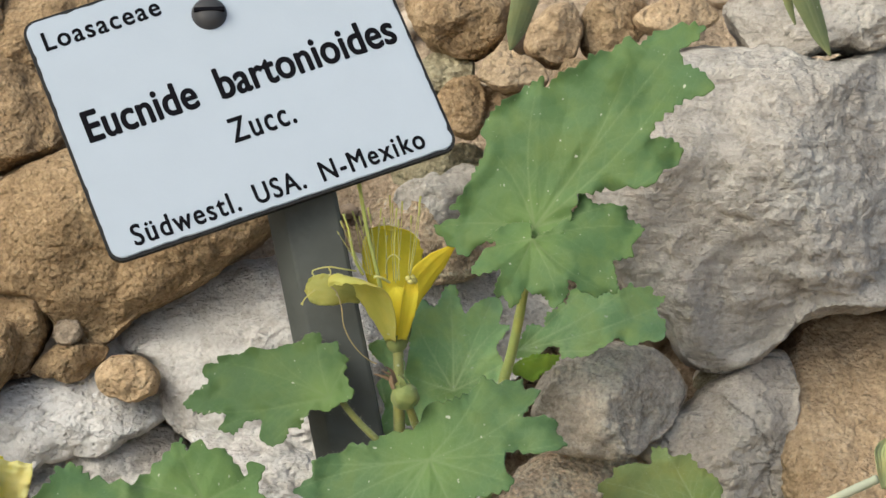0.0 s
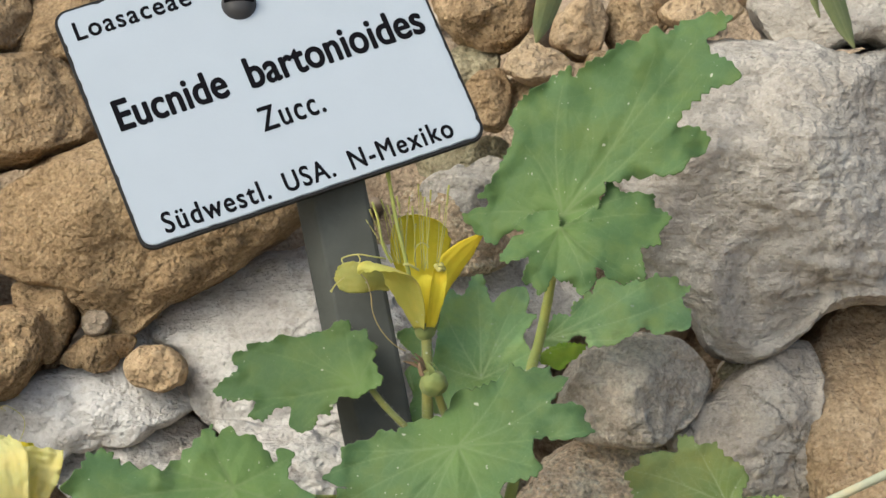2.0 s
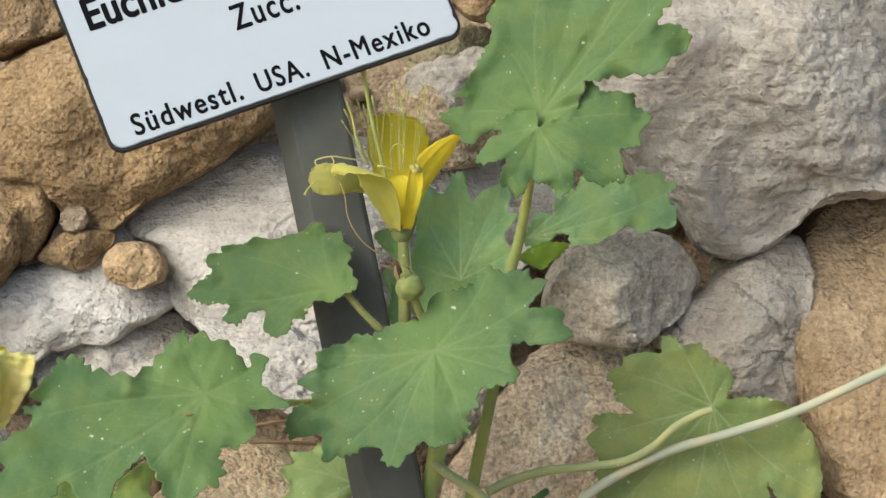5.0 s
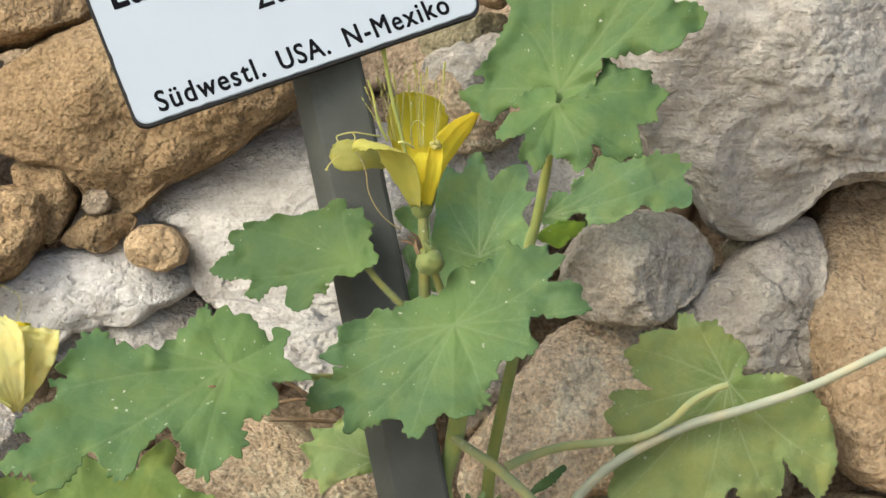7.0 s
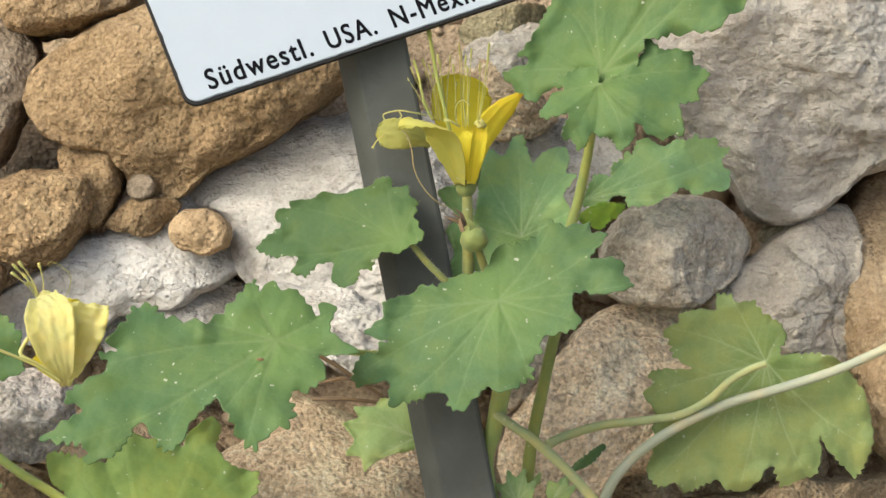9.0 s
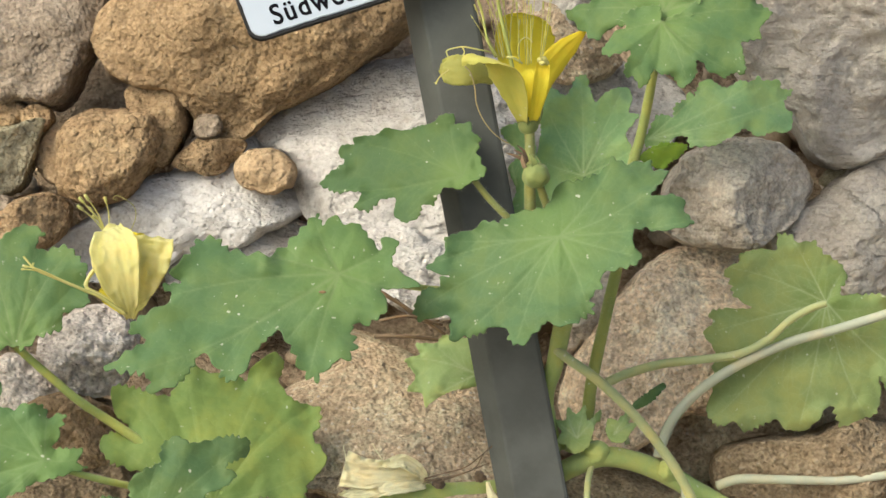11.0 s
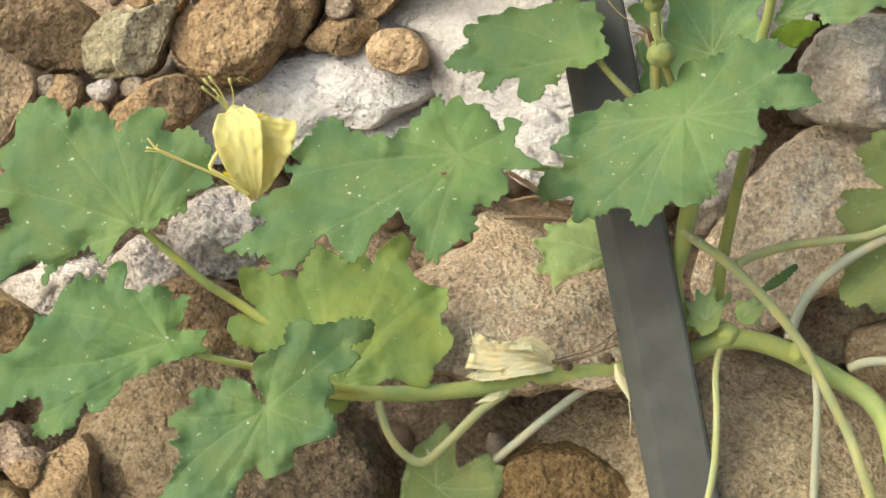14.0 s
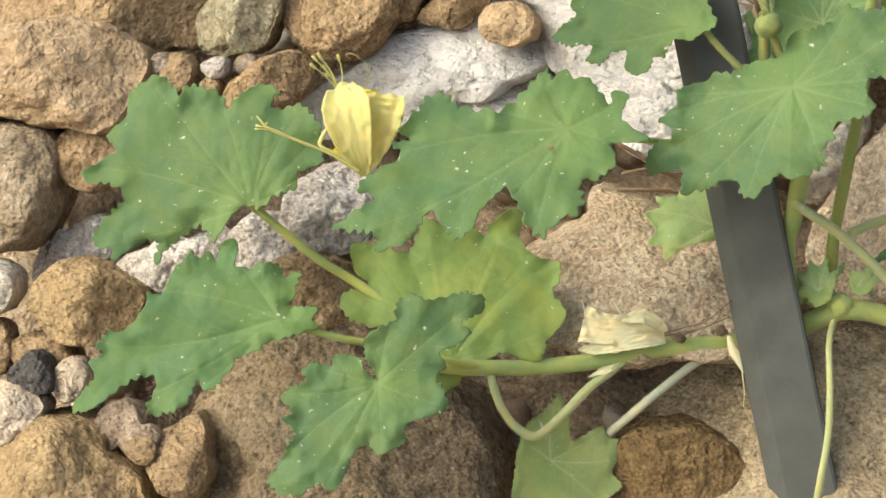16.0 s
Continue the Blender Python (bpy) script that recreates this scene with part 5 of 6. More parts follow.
leaf((9.8, -22.3, -13.0), (-0.22, 0.5), [(206.3, 46.5), (201.9, 41.6), (203.5, 36.9), (199.5, 36.4), (200.5, 33.4), (194.2, 39.5), (187.7, 33.0), (181.1, 32.8), (174.2, 23.9), (168.0, 21.7), (167.1, 18.1), (151.6, 14.2), (113.2, 9.6), (91.5, 15.3), (73.2, 16.9), (57.9, 22.3), (56.6, 27.8), (48.8, 28.5), (40.0, 34.5), (36.2, 33.2), (31.2, 37.3), (24.5, 28.8), (21.2, 34.5), (15.7, 37.8), (13.1, 36.3), (5.9, 38.5), (3.4, 28.6), (6.4, 23.7), (0.4, 20.4), (346.0, 24.1), (338.2, 22.3), (319.3, 16.2), (310.5, 18.8), (298.7, 19.2), (293.9, 23.7), (272.4, 25.9), (262.7, 24.5), (254.5, 30.5), (250.1, 32.9), (244.4, 32.7), (241.0, 29.9), (233.7, 32.4), (232.1, 35.4), (224.0, 42.8), (216.5, 38.8), (211.9, 46.9)],
     [(183, 31.2), (195, 40.2), (209, 45.6), (225, 40.4), (250, 33.0), (290, 23.9), (346, 22.5), (8, 37.7), (32, 35.7), (56, 26.7)], LEAFB, 3.0, 'large lobed green leaf below the flower')
leaf((-18.2, -5.2, -10.0), (-0.25, 0.35), [(183.4, 42.1), (178.9, 39.6), (176.3, 37.3), (172.9, 35.0), (170.1, 37.5), (165.3, 36.8), (163.8, 33.6), (160.3, 34.4), (154.9, 28.5), (147.9, 26.7), (143.2, 22.1), (130.7, 19.6), (121.9, 18.1), (109.2, 19.1), (98.6, 18.2), (98.2, 15.4), (82.2, 15.9), (78.3, 13.1), (65.6, 12.3), (59.1, 8.4), (36.3, 6.8), (10.3, 7.2), (351.3, 5.2), (329.9, 3.2), (263.5, 4.0), (215.5, 5.6), (219.2, 8.9), (226.1, 12.2), (216.3, 13.6), (223.9, 17.3), (219.6, 21.4), (209.6, 22.7), (198.4, 20.4), (196.9, 25.0), (201.1, 29.1), (197.7, 31.9), (196.5, 33.1), (189.3, 30.0), (187.5, 37.3)],
     [(184, 41.5), (166, 36.6), (142, 22.2), (102, 17.7), (64, 11.6), (219, 20.5), (197, 32.1)], LEAFS, 2.5, 'lobed green leaf standing in front of the post')
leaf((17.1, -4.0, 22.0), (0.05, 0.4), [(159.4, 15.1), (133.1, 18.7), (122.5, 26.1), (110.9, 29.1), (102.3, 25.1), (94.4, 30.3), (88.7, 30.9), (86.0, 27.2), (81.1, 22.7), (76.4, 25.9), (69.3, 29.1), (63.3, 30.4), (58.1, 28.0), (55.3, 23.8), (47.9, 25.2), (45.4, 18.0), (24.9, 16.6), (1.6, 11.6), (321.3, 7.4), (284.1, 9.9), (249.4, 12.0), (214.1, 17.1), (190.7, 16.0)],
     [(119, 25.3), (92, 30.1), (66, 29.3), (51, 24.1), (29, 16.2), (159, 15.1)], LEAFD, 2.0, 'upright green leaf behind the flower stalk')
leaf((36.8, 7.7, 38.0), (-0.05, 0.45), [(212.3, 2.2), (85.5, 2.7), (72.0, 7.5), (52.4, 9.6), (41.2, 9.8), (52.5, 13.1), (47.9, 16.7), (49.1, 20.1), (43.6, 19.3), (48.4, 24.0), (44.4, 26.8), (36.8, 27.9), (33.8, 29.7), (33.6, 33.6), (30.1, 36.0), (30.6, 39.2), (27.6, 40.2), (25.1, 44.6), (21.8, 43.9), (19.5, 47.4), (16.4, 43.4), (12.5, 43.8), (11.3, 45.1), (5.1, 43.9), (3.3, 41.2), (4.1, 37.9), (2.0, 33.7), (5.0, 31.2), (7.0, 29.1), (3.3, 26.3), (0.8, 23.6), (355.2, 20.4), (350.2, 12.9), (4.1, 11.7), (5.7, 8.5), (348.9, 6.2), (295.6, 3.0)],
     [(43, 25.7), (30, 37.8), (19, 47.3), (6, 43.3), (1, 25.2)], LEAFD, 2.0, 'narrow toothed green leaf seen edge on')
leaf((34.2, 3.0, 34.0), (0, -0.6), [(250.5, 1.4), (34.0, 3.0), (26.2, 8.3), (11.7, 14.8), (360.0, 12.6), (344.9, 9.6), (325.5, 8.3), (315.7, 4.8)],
     [(11, 12.8)], LEAFY, 1.0, 'small yellow green leaf coloured as if lit from behind')
leaf((-52.6, -33.6, -22.0), (0.06, 0.65), [(203.1, 70.1), (201.3, 65.3), (199.7, 56.8), (196.1, 61.1), (193.3, 58.7), (189.1, 47.9), (184.3, 50.6), (183.7, 45.2), (179.8, 48.5), (172.4, 43.2), (167.9, 42.4), (164.4, 37.3), (168.2, 32.4), (163.0, 19.6), (114.8, 18.5), (111.5, 15.1), (95.5, 16.9), (86.3, 14.2), (70.8, 15.1), (33.4, 13.0), (40.9, 15.3), (30.3, 19.1), (10.6, 15.3), (352.0, 23.5), (339.7, 13.0), (331.9, 16.1), (320.0, 17.3), (298.3, 16.5), (285.2, 14.8), (286.0, 20.7), (279.2, 24.0), (267.5, 25.0), (261.0, 30.1), (252.3, 29.0), (236.2, 23.7), (224.6, 23.3), (224.6, 31.6), (227.8, 37.5), (226.4, 42.0), (221.9, 42.8), (215.3, 41.8), (211.3, 43.7), (215.6, 52.0), (214.6, 58.6), (212.0, 61.6), (208.9, 59.7)],
     [(203, 71.2), (191, 56.1), (165, 37.1), (114, 17.9), (28, 17.2), (352, 22.6), (257, 31.5), (225, 44.2), (214, 60.9)], LEAF, 3.0, 'large lobed green leaf with pale insect specks')
leaf((-148.2, -56.1, -4.0), (-0.05, 0.3), [(169.1, 53.6), (159.3, 45.3), (156.0, 50.5), (147.1, 48.1), (141.9, 52.0), (137.4, 52.4), (131.7, 50.9), (127.4, 48.2), (125.7, 40.8), (121.5, 41.4), (116.6, 39.5), (109.1, 34.7), (106.7, 29.0), (102.6, 31.5), (89.7, 35.8), (78.4, 34.3), (81.4, 31.0), (77.5, 28.9), (66.9, 32.3), (60.6, 32.3), (47.6, 30.5), (43.5, 26.4), (31.2, 25.0), (35.2, 16.3), (22.1, 15.1), (22.2, 7.2), (342.7, 2.7), (119.3, 0.4), (199.0, 5.0), (225.9, 14.4), (202.5, 15.7), (200.8, 18.8), (206.5, 28.0), (210.8, 31.7), (205.8, 32.1), (200.5, 29.7), (197.6, 34.5), (201.3, 43.9), (196.7, 43.6), (194.3, 48.3), (191.3, 49.4), (186.5, 46.4), (176.9, 39.0), (172.8, 40.7), (171.3, 45.1), (172.3, 50.6)],
     [(169, 50.8), (132, 49.5), (111, 36.1), (83, 35.3), (60, 32.5), (35, 25.8), (219, 14.6), (206, 32.9), (193, 47.9)], LEAF, 3.0, 'broad lobed green leaf with pale specks')
leaf((-137.3, -88.2, -16.0), (0.06, 0.4), [(203.5, 66.4), (200.6, 62.8), (197.1, 56.2), (192.9, 58.6), (191.5, 54.1), (187.8, 54.5), (184.5, 50.7), (183.7, 45.2), (174.2, 39.9), (169.5, 40.6), (169.0, 36.4), (156.2, 35.6), (150.2, 33.5), (144.6, 33.6), (145.3, 30.3), (140.1, 29.6), (140.4, 26.0), (132.1, 28.6), (123.0, 27.4), (124.2, 24.2), (132.2, 20.9), (123.9, 17.3), (111.3, 17.3), (95.4, 15.6), (87.4, 12.0), (70.2, 14.1), (63.1, 8.3), (64.8, 3.9), (17.2, 11.7), (357.0, 8.9), (349.6, 12.2), (244.1, 7.5), (239.6, 9.8), (223.5, 16.3), (228.2, 24.3), (225.8, 28.2), (217.5, 28.7), (222.1, 32.7), (222.5, 37.5), (217.1, 45.6), (213.3, 45.1), (209.5, 40.3), (204.5, 39.5), (202.4, 46.0), (205.3, 57.0), (205.3, 62.1)],
     [(204, 66.5), (187, 52.3), (170, 37.8), (132, 26.6), (91, 15.4), (6, 10.2), (224, 29.3), (217, 45.0)], LEAFL, 3.0, 'drooping lobed green leaf with a pointed tip')
leaf((-108.8, -106.8, -16.0), (0.06, 0.35), [(92.0, 1.1), (116.4, 8.7), (107.4, 13.7), (90.4, 16.2), (77.9, 18.2), (79.2, 23.7), (70.7, 27.0), (60.3, 27.2), (46.3, 35.7), (38.4, 38.2), (35.0, 34.5), (36.7, 28.9), (28.2, 29.9), (26.0, 23.9), (27.9, 19.8), (13.8, 19.8), (5.5, 16.5), (354.6, 19.5), (339.6, 21.3), (311.1, 14.4), (296.6, 18.4), (284.3, 19.0), (272.1, 19.8), (262.6, 16.8), (253.3, 20.1), (251.6, 26.8), (249.6, 32.0), (240.2, 32.1), (236.5, 37.2), (229.7, 40.8), (221.2, 41.9), (219.6, 36.4), (215.2, 31.6), (210.4, 27.1), (199.7, 28.9), (198.4, 25.3), (189.0, 28.3), (182.9, 26.2), (178.4, 20.7), (169.6, 22.4), (161.9, 19.6), (161.0, 15.2), (147.5, 15.1), (135.6, 11.6), (129.6, 8.4), (133.8, 3.7)],
     [(185, 26.9), (167, 20.1), (77, 23.6), (40, 38.1), (344, 19.0), (275, 19.7), (244, 34.1), (225, 43.3)], LEAFB, 2.5, 'folded young green leaf low on the plant', 0.09)
leaf((-92.1, -102.9, 16.0), (0.1, 0.25), [(154.0, 37.6), (147.5, 38.2), (139.0, 33.8), (138.6, 39.8), (131.7, 46.4), (126.6, 43.1), (119.9, 38.0), (113.4, 34.9), (106.2, 41.2), (102.1, 43.0), (93.2, 38.7), (83.5, 39.7), (77.6, 37.0), (76.5, 40.9), (72.5, 45.6), (69.3, 48.3), (64.9, 46.2), (63.1, 40.5), (54.7, 38.5), (48.0, 39.6), (43.0, 41.9), (38.1, 39.6), (34.0, 35.0), (28.4, 35.9), (21.6, 36.1), (17.0, 33.0), (12.8, 29.1), (1.6, 26.7), (359.9, 21.7), (8.2, 16.8), (359.9, 8.4), (270.7, 8.1), (239.0, 9.5), (179.9, 10.1), (154.0, 18.8), (157.3, 25.6), (157.9, 32.7)],
     [(148, 35.9), (127, 43.5), (102, 41.5), (69, 47.8), (43, 42.0), (22, 35.5), (2, 25.1)], LEAFYEL, 2.5, 'yellowing lobed leaf under the green ones')
leaf((90.1, -41.0, 28.0), (0, 0), [(194.9, 37.7), (192.0, 34.4), (185.3, 34.9), (184.0, 29.0), (184.9, 22.3), (177.1, 27.4), (169.1, 29.2), (162.4, 32.3), (156.6, 28.9), (150.9, 29.5), (141.5, 25.5), (133.1, 21.7), (126.5, 25.0), (117.8, 22.8), (116.0, 19.6), (101.9, 18.9), (94.9, 15.2), (68.0, 12.2), (48.6, 9.2), (41.7, 5.1), (19.5, 6.7), (9.4, 16.7), (358.5, 23.2), (340.5, 31.9), (322.9, 39.9), (308.2, 43.5), (305.4, 31.7), (306.1, 26.9), (301.3, 32.2), (294.4, 36.7), (290.2, 36.5), (286.0, 39.6), (278.7, 39.1), (275.5, 34.6), (273.0, 30.2), (267.3, 34.6), (261.4, 39.1), (252.8, 39.8), (247.0, 38.6), (239.7, 45.2), (233.6, 45.4), (229.4, 49.2), (223.2, 48.5), (218.3, 42.7), (210.6, 38.9), (203.9, 36.2)],
     [(162, 31.4), (119, 22.0), (60, 10.7), (196, 35.9), (227, 47.8), (258, 39.0), (292, 37.1), (322, 38.8)], LEAFPALE, 2.0, 'pale yellow green leaf seen from its underside')
leaf((-14.0, -63.7, 30.0), (0.1, 0.3), [(169.8, 22.4), (162.1, 18.4), (154.4, 20.8), (144.8, 15.7), (131.9, 15.5), (112.3, 11.7), (91.1, 10.0), (67.6, 6.3), (0.6, 2.5), (271.1, 3.4), (214.1, 9.0), (211.4, 14.6), (213.2, 18.5), (199.7, 17.7), (193.7, 21.9), (183.2, 18.6)],
     [(170, 21.5), (144, 14.9), (211, 18.2)], LEAFYG, 1.5, 'small light green toothed leaf behind the post')
leaf((-64.0, -133.6, 27.0), (0, 0.1), [(201.6, 11.9), (157.2, 10.7), (122.7, 13.1), (100.7, 14.7), (82.7, 20.0), (75.9, 16.7), (67.6, 14.8), (55.5, 10.4), (40.9, 9.2), (37.5, 14.2), (33.8, 18.7), (23.8, 18.6), (14.2, 21.8), (6.0, 23.7), (0.7, 20.1), (347.5, 18.7), (340.9, 22.7), (320.7, 19.9), (295.3, 19.8), (255.5, 20.5), (228.4, 17.4)],
     [(82, 19.5), (29, 18.7), (6, 22.9), (149, 8.5), (320, 17.8)], LEAFPALE, 2.0, 'young light green leaf low in a gap')
leaf((12.5, -86.0, 26.0), (0, 0), [(147.1, 3.0), (79.5, 4.3), (61.8, 8.7), (51.1, 13.2), (48.0, 16.1), (39.8, 13.4), (42.1, 9.0), (17.6, 8.8), (22.7, 4.5), (334.2, 1.9)],
     [(48, 13.7)], LEAFYG, 1.0, 'tiny green shoot on the thick stem')
leaf((30.1, -76.0, 34.0), (0, 0), [(225.9, 0.5), (52.2, 5.4), (45.9, 9.6), (40.6, 15.4), (34.9, 15.7), (28.7, 10.9), (25.1, 7.4), (27.5, 3.8)],
     [(38, 15.5)], LEAF, 1.0, 'tiny green shoot')
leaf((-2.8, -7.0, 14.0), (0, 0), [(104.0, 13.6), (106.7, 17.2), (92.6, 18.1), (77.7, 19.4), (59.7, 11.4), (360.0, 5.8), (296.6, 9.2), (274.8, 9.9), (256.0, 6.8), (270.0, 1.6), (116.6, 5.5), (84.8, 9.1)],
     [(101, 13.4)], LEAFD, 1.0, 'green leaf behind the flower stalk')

stem('stem', [(4.0, -96.5, 31.0), (10.0, -93.4, 28.0), (17.6, -89.6, 26.0), (24.0, -87.8, 26.0), (31.0, -88.6, 28.0), (41.2, -92.2, 30.0), (53.1, -98.6, 31.0), (63.2, -104.6, 30.0), (69.1, -112.2, 28.0), (71.7, -122.0, 26.0), (74.1, -134.2, 30.0), (76.2, -147.2, 40.0)], 3.1, 3.05, STEM, 'thick fleshy pale green stem')
stem('stem', [(-101.0, -103.0, 12.0), (-92.0, -104.4, 14.0), (-80.1, -104.8, 16.0), (-67.9, -104.9, 20.0), (-51.3, -103.4, 24.0), (-37.9, -101.1, 26.0), (-27.9, -99.4, 28.0), (-17.8, -98.9, 30.0), (-6.0, -98.0, 32.0), (6.0, -95.5, 30.0)], 2.2, 2.95, STEM, 'fleshy green stem lying on the stones')
stem('stem', [(0.9, 8.5, 0.0), (1.2, 1.2, 0.0), (1.3, -10.1, 0.0), (1.7, -19.9, 2.0), (3.0, -33.1, 8.0)], 1.46, 1.78, STEMO, 'flower stalk')
stem('stem', [(3.8, -6.8, -6.0), (5.9, -12.5, -4.0), (7.5, -17.4, 0.0), (8.7, -23.2, 4.0)], 1.13, 1.30, STEMO, 'bud stalk')
stem('stem', [(36.7, 26.2, -6.0), (35.3, 17.4, -2.0), (33.1, 6.1, 4.0), (31.1, -2.0, 8.0), (29.4, -20.2, 16.0), (24.7, -43.6, 24.0), (20.6, -63.8, 28.0), (19.0, -77.4, 30.0)], 1.30, 1.94, STEMG, 'leaf stalk')
stem('stem', [(12.2, -43.5, 4.0), (10.9, -50.2, 8.0), (9.0, -60.3, 14.0), (6.5, -70.6, 20.0), (9.2, -86.0, 26.0)], 2.75, 2.43, STEM, 'fleshy upright stem')
stem('stem', [(9.3, -55.2, 10.0), (13.1, -58.1, 6.0), (20.6, -63.3, 8.0), (29.0, -70.8, 12.0), (37.4, -80.0, 16.0), (46.0, -91.8, 20.0), (52.9, -105.2, 22.0), (58.5, -116.2, 24.0), (61.9, -125.4, 24.0), (67.9, -141.7, 28.0)], 1.38, 1.62, STEMP, 'slanting stem')
stem('stem', [(89.2, -41.1, 18.0), (85.0, -42.5, 18.0), (78.6, -46.3, 20.0), (72.4, -52.0, 21.0), (64.3, -56.4, 23.0), (52.6, -58.4, 26.0), (40.8, -60.1, 30.0), (30.7, -63.0, 28.0), (24.9, -65.6, 26.0)], 0.97, 1.46, STEMP, 'leaf stalk')
stem('stem', [(138.8, -28.6, 8.0), (134.1, -31.0, 10.0), (111.9, -42.1, 18.0), (92.6, -48.8, 22.0), (79.3, -52.7, 23.0), (66.0, -58.7, 24.0), (54.5, -66.0, 26.0), (46.2, -74.3, 28.0), (42.2, -82.1, 30.0), (40.5, -88.0, 30.0)], 1.30, 1.62, STEMW, 'pale hairy stalk')
stem('stem', [(137.8, -84.5, 20.0), (113.3, -90.9, 24.0), (96.8, -93.8, 26.0), (80.0, -94.0, 26.0), (64.9, -94.0, 27.0), (58.4, -96.3, 30.0)], 1.13, 1.46, STEMW, 'pale hairy stalk')
stem('stem', [(24.7, -88.4, 30.0), (21.0, -89.5, 26.0), (19.1, -97.1, 18.0), (19.6, -109.8, 10.0), (19.1, -122.9, 8.0), (16.9, -136.2, 8.0), (14.3, -150.5, 16.0)], 0.89, 1.13, STEMP, 'pale hanging stalk')
stem('stem', [(48.3, -97.3, 28.0), (48.9, -107.3, 26.0), (48.6, -120.8, 26.0), (48.2, -137.9, 28.0), (48.2, -150.4, 34.0)], 1.13, 1.30, STEMW, 'pale hanging stalk')
stem('stem', [(-16.6, -3.1, -8.0), (-15.0, -6.0, -8.0), (-10.1, -12.0, -7.0), (-5.2, -16.8, -6.0), (0.5, -22.3, 0.0)], 0.89, 1.05, STEMO, 'leaf stalk')
stem('stem', [(-149.7, -55.2, 2.0), (-148.3, -56.5, 2.0), (-140.6, -63.8, 6.0), (-131.4, -72.3, 12.0), (-122.1, -79.1, 18.0), (-101.9, -92.4, 20.0), (-80.4, -104.9, 18.0)], 1.05, 1.62, STEMB, 'leaf stalk')
stem('stem', [(-138.4, -88.3, -13.0), (-130.6, -91.3, -12.0), (-121.3, -94.2, -8.0), (-110.9, -97.1, 0.0), (-95.2, -101.6, 8.0), (-80.1, -104.8, 16.0)], 0.97, 1.13, STEMB, 'leaf stalk')
stem('stem', [(-80.6, -104.5, 17.0), (-79.6, -109.5, 15.0), (-77.0, -116.3, 14.0), (-72.6, -122.4, 15.0), (-66.8, -125.0, 17.0), (-59.4, -118.9, 22.0), (-51.2, -110.5, 22.0), (-44.0, -105.0, 24.0), (-41.0, -101.5, 26.0)], 1.2, 1.5, STEMP, 'curved leaf stalk')
stem('stem', [(-52.5, -130.2, 37.0), (-48.5, -127.0, 33.0), (-40.8, -120.3, 26.0), (-31.0, -112.0, 26.0), (-21.1, -104.5, 30.0), (-14.5, -101.7, 32.0)], 1.30, 1.30, STEMW, 'pale leaf stalk')
stem('stem', [(-36.2, -36.6, -14.0), (-28.8, -37.8, 0.0), (-21.2, -39.4, 14.0), (-11.4, -47.4, 22.0), (5.6, -64.1, 24.0)], 0.97, 1.13, STEMB, 'leaf stalk')
stem('stem', [(31.4, -84.4, 34.0), (30.5, -79.4, 34.0), (32.3, -74.2, 34.0)], 0.81, 0.81, STEMP, 'short side shoot')


for at, size, seed in (((22.0, -86.6, 25.0), (4.0, 3.7, 3.9), 2), ((8.0, -94.8, 28.0), (3.9, 3.6, 3.8), 6), ((43.5, -92.0, 29.0), (3.7, 3.5, 3.6), 8)):
    dirs, tris = ball(4)
    swell = 1 + 0.12 * waves(dirs * 2.0, seed)
    put_mesh("node", [own(at[0] + q[0] * size[0] * w, at[1] + q[1] * size[1] * w, at[2] + q[2] * size[2] * w) for q, w in zip(dirs, swell)], tris, STEM, plant, "swollen joint of the stem")
leaf((16.0, -82.0, 20.0), (0.1, 0.3), [(20, 5.0), (48, 8.5), (60, 6.0), (76, 10.0), (92, 7.0), (108, 9.5), (124, 6.2), (142, 8.4), (160, 5.0), (190, 6.4), (215, 4.0), (260, 4.8), (320, 4.2)],
     [(48, 8), (76, 9), (108, 9), (142, 8)], LEAFYG, 1.0, 'small curled young leaf at a stem joint', 0.3)
leaf((27.0, -81.0, 24.0), (0, 0.3), [(10, 5.5), (26, 8.0), (40, 5.4), (58, 7.4), (76, 4.4), (110, 5.0), (160, 2.6), (250, 2.2), (320, 3.6)],
     [(26, 7.6), (58, 7)], LEAFYG, 1.0, 'small light green young leaf at a stem joint', 0.3)


